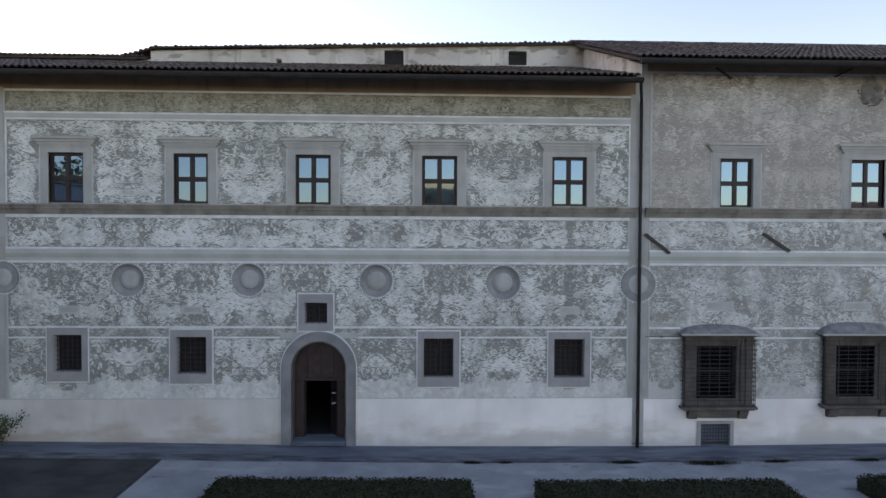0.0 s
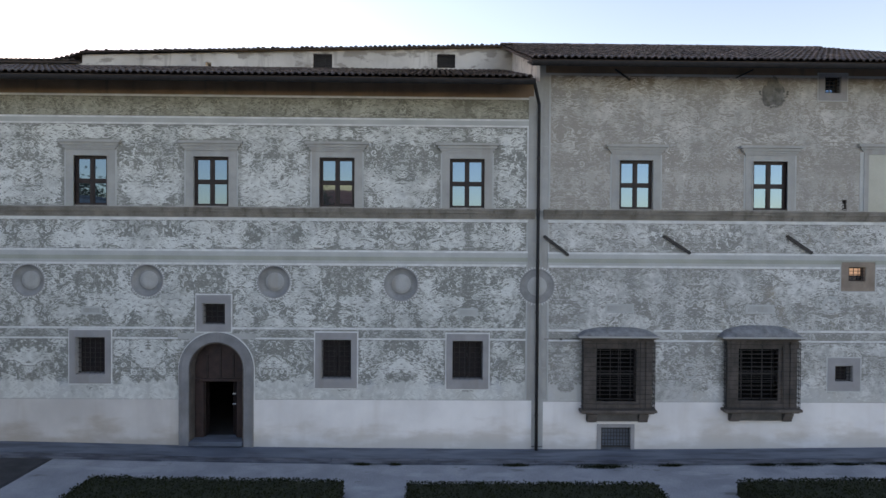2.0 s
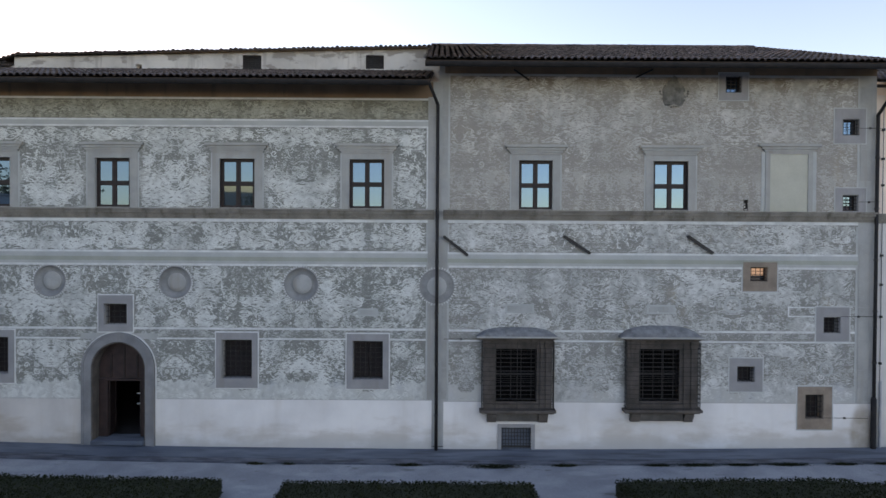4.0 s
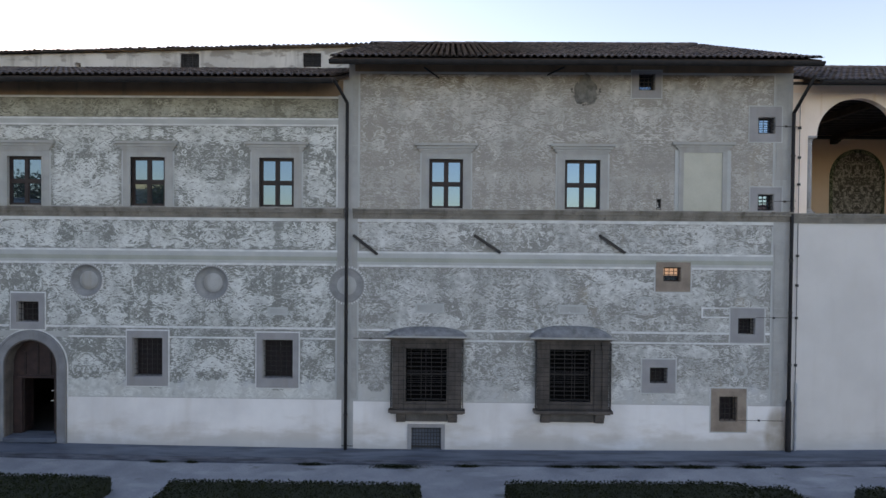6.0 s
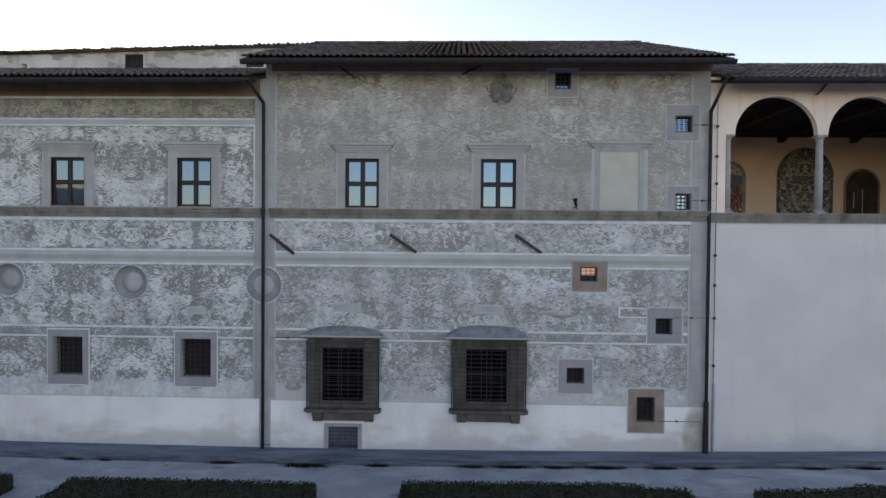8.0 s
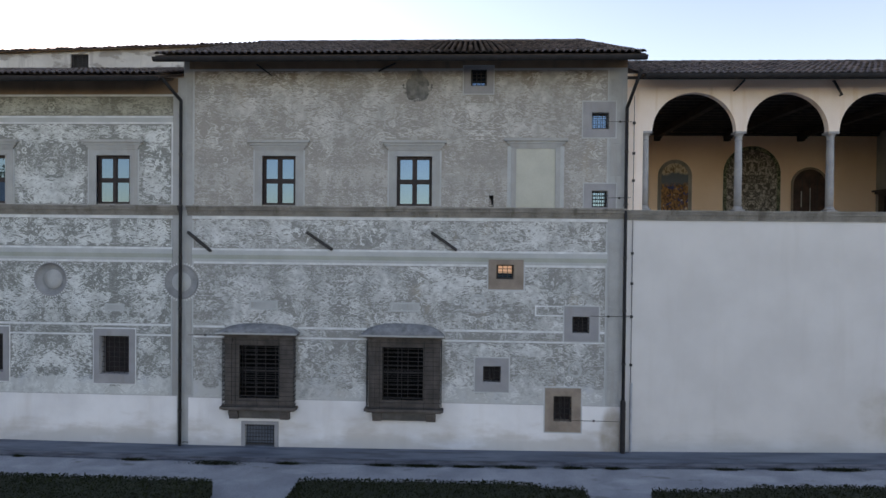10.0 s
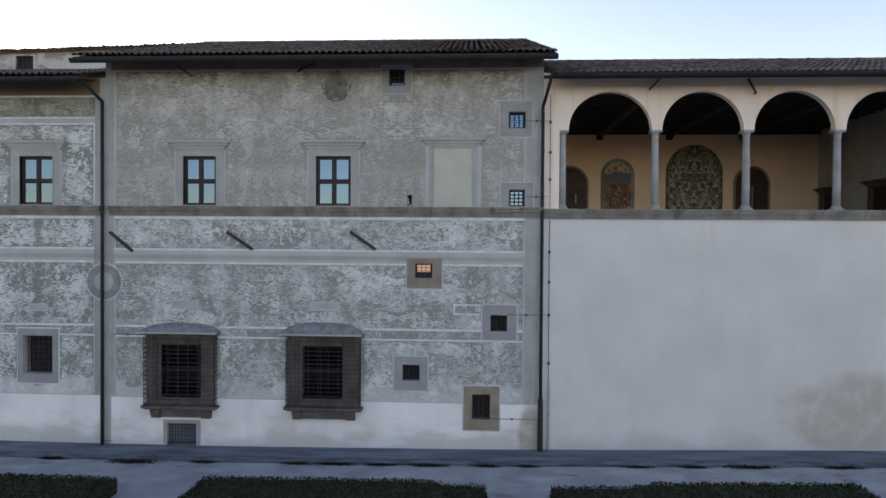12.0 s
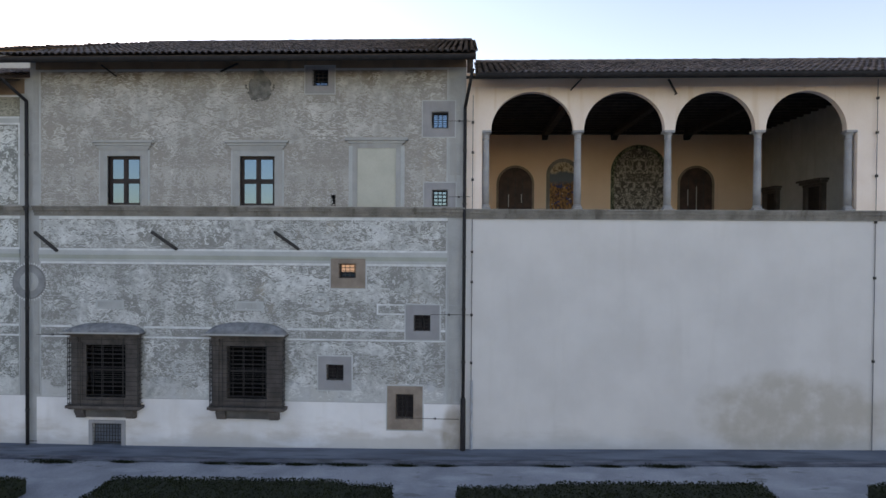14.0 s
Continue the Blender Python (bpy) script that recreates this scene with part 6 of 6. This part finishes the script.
def candelabrum(z0, z1, rng):
    """A stacked silhouette on the axis, right half; it is mirrored like the rest."""
    out, z = [], z0
    while z < z1 - 0.12:
        h = rng.uniform(0.1, 0.3)
        w = rng.uniform(0.06, 0.38)
        t = np.linspace(0, 1, 5)
        half = w * (0.25 + 0.75 * np.sin(math.pi * t) ** rng.uniform(0.6, 2.0))
        zz = z + np.minimum(t * h, z1 - z)
        out.append((np.concatenate([np.stack([half * 0 + 0.004, zz], 1), np.stack([half, zz], 1)]), [(i, 5 + i, 6 + i, i + 1) for i in range(4)]))
        z += h
    return out


def ornament(name, rect, axes, half, clear, material, wall, seed, tries, big, small, stem=True):
    x0, x1, z0, z1 = rect
    rng = np.random.RandomState(seed)
    verts, faces, count = [], [], 0
    for ax in axes:
        shapes, kept = [], []
        if stem:
            shapes += candelabrum(z0 + 0.05, z1 - 0.06, rng)
        for k in range(tries):
            r = small + (big - small) * (1 - k / tries) ** 1.5
            c = (rng.uniform(r * 0.6, half - r * 0.3), rng.uniform(z0 + r * 0.95, max(z0 + r, z1 - r * 0.95)))
            if c[1] + r > z1 + 0.02 or any((c[0] - q[0]) ** 2 + (c[1] - q[1]) ** 2 < (0.86 * (r + q[2])) ** 2 for q in kept):
                continue
            kept.append((c[0], c[1], r))
            kind = rng.rand()
            shapes += scroll(c, r, rng) if kind < 0.32 else rosette(c, r, rng) if kind < 0.46 else mass(c, r, rng)
        for order, (pts, fs) in enumerate(shapes):
            for sgn in (1, -1):
                q = np.array(pts)
                q[:, 0] = ax + sgn * q[:, 0]
                cx, cz = q.mean(0)
                lo, hi = q.min(0), q.max(0)
                if lo[0] < x0 + 0.06 or hi[0] > x1 - 0.06 or lo[1] < z0 + 0.01 or hi[1] > z1 - 0.01 or any(h[0] < hi[0] and lo[0] < h[1] and h[2] < hi[1] and lo[1] < h[3] for h in clear):
                    continue
                verts += [(p[0], -0.0085 - 0.00001 * (2 * order + (sgn < 0)), p[1]) for p in q]
                faces += [tuple(count_i + i for i in f) for f in fs for count_i in (len(verts) - len(q),)]
                count += 1
    ob = raw(name, verts, faces, material, wall)
    return tagged(ob, kind="stuff")


def strokes(name, rect, axes, half, clear, rounds, material, wall, seed, per_m2, level, contrast, motifs=(), taper=None):
    """Short scratched strokes, close together in figures and sparse between them, mirrored about each axis."""
    x0, x1, z0, z1 = rect
    verts, faces = [], []
    count = 0
    for bay, ax in enumerate(axes):
        rng = np.random.RandomState(seed + 31 * bay)
        area = half * (z1 - z0)
        k = int(3.4 * area)
        blobs = [(rng.uniform(0, half), rng.uniform(z0, z1), rng.uniform(0.1, 0.36), rng.uniform(0.07, 0.22), rng.choice((1.0, 1.0, -0.7)) * contrast) for _ in range(k)] + list(motifs)

        def field(x, z):
            f = np.full_like(x, level)
            for bx, bz, sx, sz, amp in blobs:
                f += amp * np.exp(-0.5 * (((x - bx) / sx) ** 2 + ((z - bz) / sz) ** 2))
            if taper:
                f *= np.interp(z, *taper)
            return f

        n = int(per_m2 * area)
        x, z = rng.uniform(0, half, n), rng.uniform(z0 + 0.03, z1 - 0.03, n)
        f = field(x, z)
        keep = rng.rand(n) < np.clip(f, 0.05, 1.0)
        x, z, f = x[keep], z[keep], np.clip(f[keep], 0, 1.2)
        gx, gz = field(x + 0.02, z) - f, field(x, z + 0.02) - f
        a = np.arctan(np.clip(-gx / (np.abs(gz) + 0.012) * np.sign(gz + 1e-6), -1.1, 1.1)) * 0.7 + rng.normal(0, 0.18, len(x))
        ln = rng.uniform(0.04, 0.12, len(x)) * (0.8 + 0.5 * f)
        th = rng.uniform(0.007, 0.014, len(x)) * (0.85 + 0.4 * f)
        for sgn in (1, -1):
            px = ax + sgn * x
            ok = (px - ln > x0 + 0.06) & (px + ln < x1 - 0.06)
            for h in clear:
                ok &= ~((px + ln > h[0]) & (px - ln < h[1]) & (z + th > h[2]) & (z - th < h[3]))
            for cx, cz, r in rounds:
                ok &= (px - cx) ** 2 + (z - cz) ** 2 > (r * 1.17 + 0.05) ** 2
            q, w, l, t, g = px[ok], z[ok], ln[ok], th[ok], a[ok] * sgn
            c, s_ = np.cos(g), np.sin(g)
            y = -0.0084 - 0.0035 * rng.rand(len(q))
            ring = []
            for u, v in ((-1, 0), (-0.4, -1), (0.4, -1), (1, 0), (0.4, 1), (-0.4, 1)):
                ring.append(np.stack([q + u * l * c - v * t * s_, y, w + u * l * s_ + v * t * c], 1))
            pts = np.stack(ring, 1).reshape(-1, 3)
            verts += pts.tolist()
            faces += [tuple(range(count + 6 * i, count + 6 * i + 6)) for i in range(len(q))]
            count += 6 * len(q)
    return tagged(raw(name, verts, faces, material, wall), kind="stuff")


MID_L = [-14.9, -10.77, -6.75, -2.5, 1.84, 6.3]
HOLLOWS = [(x - r, x + r, z - r, z + r) for x, z, r in MEDALLIONS]
CLEAR_L = [(a - 0.38, b + 0.38, 8.1, 10.2) for a, b in TALL_L] + [(a - 0.5, b + 0.5, 10.1, 10.42) for a, b in TALL_L] + [(a - 0.24, b + 0.24, c - 0.35, d + 0.28) for a, b, c, d in LOW] + [(-5.17, -3.9, 3.8, 5.22)]
PORTAL = [(DOOR_X, DOOR_SPRING, 1.18), (DOOR_X, 1.7, 1.14), (DOOR_X, 2.2, 1.14)]
# figures that come back in every bay: (from axis, height, half width, half height, weight)
LAMP = ((0.0, 4.55, 0.15, 0.24, 1.1), (0.0, 4.22, 0.26, 0.07, 0.9), (0.5, 4.95, 0.1, 0.13, 0.9), (1.02, 4.5, 0.17, 0.26, 1.0), (0.42, 4.42, 0.13, 0.26, -0.9), (0.8, 5.5, 0.14, 0.2, 0.8), (1.5, 4.3, 0.3, 0.1, -0.8), (1.9, 5.7, 0.3, 0.25, -0.5))
FOOT = ((0.0, 2.95, 0.2, 0.16, 1.0), (0.45, 1.85, 0.26, 0.22, 1.6), (0.75, 2.2, 0.12, 0.2, 1.2), (0.0, 1.85, 0.05, 0.25, -1.6), (0.3, 2.42, 0.22, 0.12, -1.1), (1.08, 1.9, 0.07, 0.28, -1.4), (1.5, 1.8, 0.25, 0.15, 1.3), (0.0, 3.45, 0.3, 0.08, -0.6), (1.0, 2.7, 0.25, 0.16, -0.7))
FESTOON = ((0.0, 7.15, 0.22, 0.2, 0.9), (0.7, 7.35, 0.25, 0.12, -0.8), (1.3, 7.0, 0.3, 0.14, 0.8), (2.0, 7.25, 0.2, 0.25, 0.7))
UPPER = ((0.0, 8.5, 0.35, 0.2, 1.0), (0.0, 9.4, 0.2, 0.3, 0.7), (0.75, 8.8, 0.25, 0.2, 0.8), (0.0, 10.0, 0.3, 0.15, -0.7), (0.8, 10.5, 0.3, 0.15, 0.8), (2.05, 10.65, 0.35, 0.1, 0.8))
for k, (rect, tries, motifs) in enumerate(zip(DRAWN_L, (110, 110, 70, 130, 110), (FOOT, LAMP, FESTOON, UPPER, ()))):
    frieze = rect[2] > 11
    ornament("scratched_ornament", rect, MID_L, 2.1, CLEAR_L + HOLLOWS + [(-5.72, -3.14, 0, 3.9)], M_ORN_F if frieze else M_ORN_L, wall_1, 500 + k, tries, 0.13, 0.04, stem=False)
    strokes("scratched_strokes", rect, MID_L, 2.1, CLEAR_L, MEDALLIONS + PORTAL, M_ORN_F if frieze else M_ORN_L, wall_1, 900 + 7 * k, 430, 0.16 if not frieze else 0.3, 0.72 if not frieze else 0.5, motifs)
CLEAR_R = [(a - 0.38, b + 0.38, 8.1, 10.45) for a, b in TALL_R] + SMALL_OUT + [(7.95, 10.5, 0.7, 3.9), (12.85, 15.46, 0.7, 3.9), (17.2, 19.7, 8.1, 10.5), (13.8, 15.2, 11.6, 12.8)]
MID_R = [7.2, 11.9, 16.6, 20.7]
for k, (rect, tries) in enumerate(zip(DRAWN_R, (90, 110, 80, 60))):
    top = rect[2] > 8
    ornament("faded_ornament", rect, MID_R, 2.35, CLEAR_R, M_ORN_RU if top else M_ORN_R, wall_2, 700 + k, tries, 0.14, 0.04, stem=False)
    strokes("faded_strokes", rect, MID_R, 2.35, CLEAR_R, MEDALLIONS[5:], M_ORN_RU if top else M_ORN_R, wall_2, 1200 + 7 * k, 430, 0.16, 0.68, (), ((8.1, 9.0, 10.5, 12.7), (0.5, 0.45, 0.8, 1.2)) if top else None)


# small painted tablets and rings among the scrollwork
def tablet(x, z, w, h, wall):
    part("tablet_border", slab(x - w / 2 - 0.07, x + w / 2 + 0.07, z - h / 2 - 0.06, z + h / 2 + 0.06, -0.019, 0.0, [(x - w / 2, x + w / 2, z - h / 2, z + h / 2)]), M_BAND, wall)
    part("tablet", box(bmesh.new(), x - w / 2, x + w / 2, -0.017, 0.0, z - h / 2, z + h / 2), M_PLASTER_GREY, wall)


for x in (-12.72, -8.66, 4.1):
    tablet(x, 4.62, 0.55, 0.15, wall_1)
for x in (9.3, 14.15):
    tablet(x, 4.78, 0.85, 0.2, wall_2)


def painted_ring(x, z, r, wall):
    bm = bmesh.new()
    n = 24
    rows = [[bm.verts.new((x + q * math.cos(2 * math.pi * i / n), y, z + q * math.sin(2 * math.pi * i / n))) for i in range(n)] for q, y in ((r, -0.007), (r, -0.018), (r * 0.72, -0.018), (r * 0.72, -0.007))]
    for a, b in zip(rows, rows[1:]):
        for i in range(n):
            bm.faces.new([a[i], a[(i + 1) % n], b[(i + 1) % n], b[i]])
    part("painted_ring", bm, M_BAND, wall)


for x, z, r in ((11.75, 2.62, 0.24), (19.85, 2.75, 0.24), (16.6, 4.95, 0.3)):
    painted_ring(x, z, r, wall_2)

# unseen wall added to hold sky light off the palace's left end
shade_wall = tagged(obj("shade_wall", box(bmesh.new(), -17.6, -17.1, -22.0, -1.4, -0.16, 9.4), M_PLASTER_GREY), "unseen plain wall added to shade the left end", "wall", kind="structure")
part("coping", bevelled(box(bmesh.new(), -17.7, -17.0, -22.1, -1.3, 9.401, 9.52), 0.02), M_STONE, shade_wall)
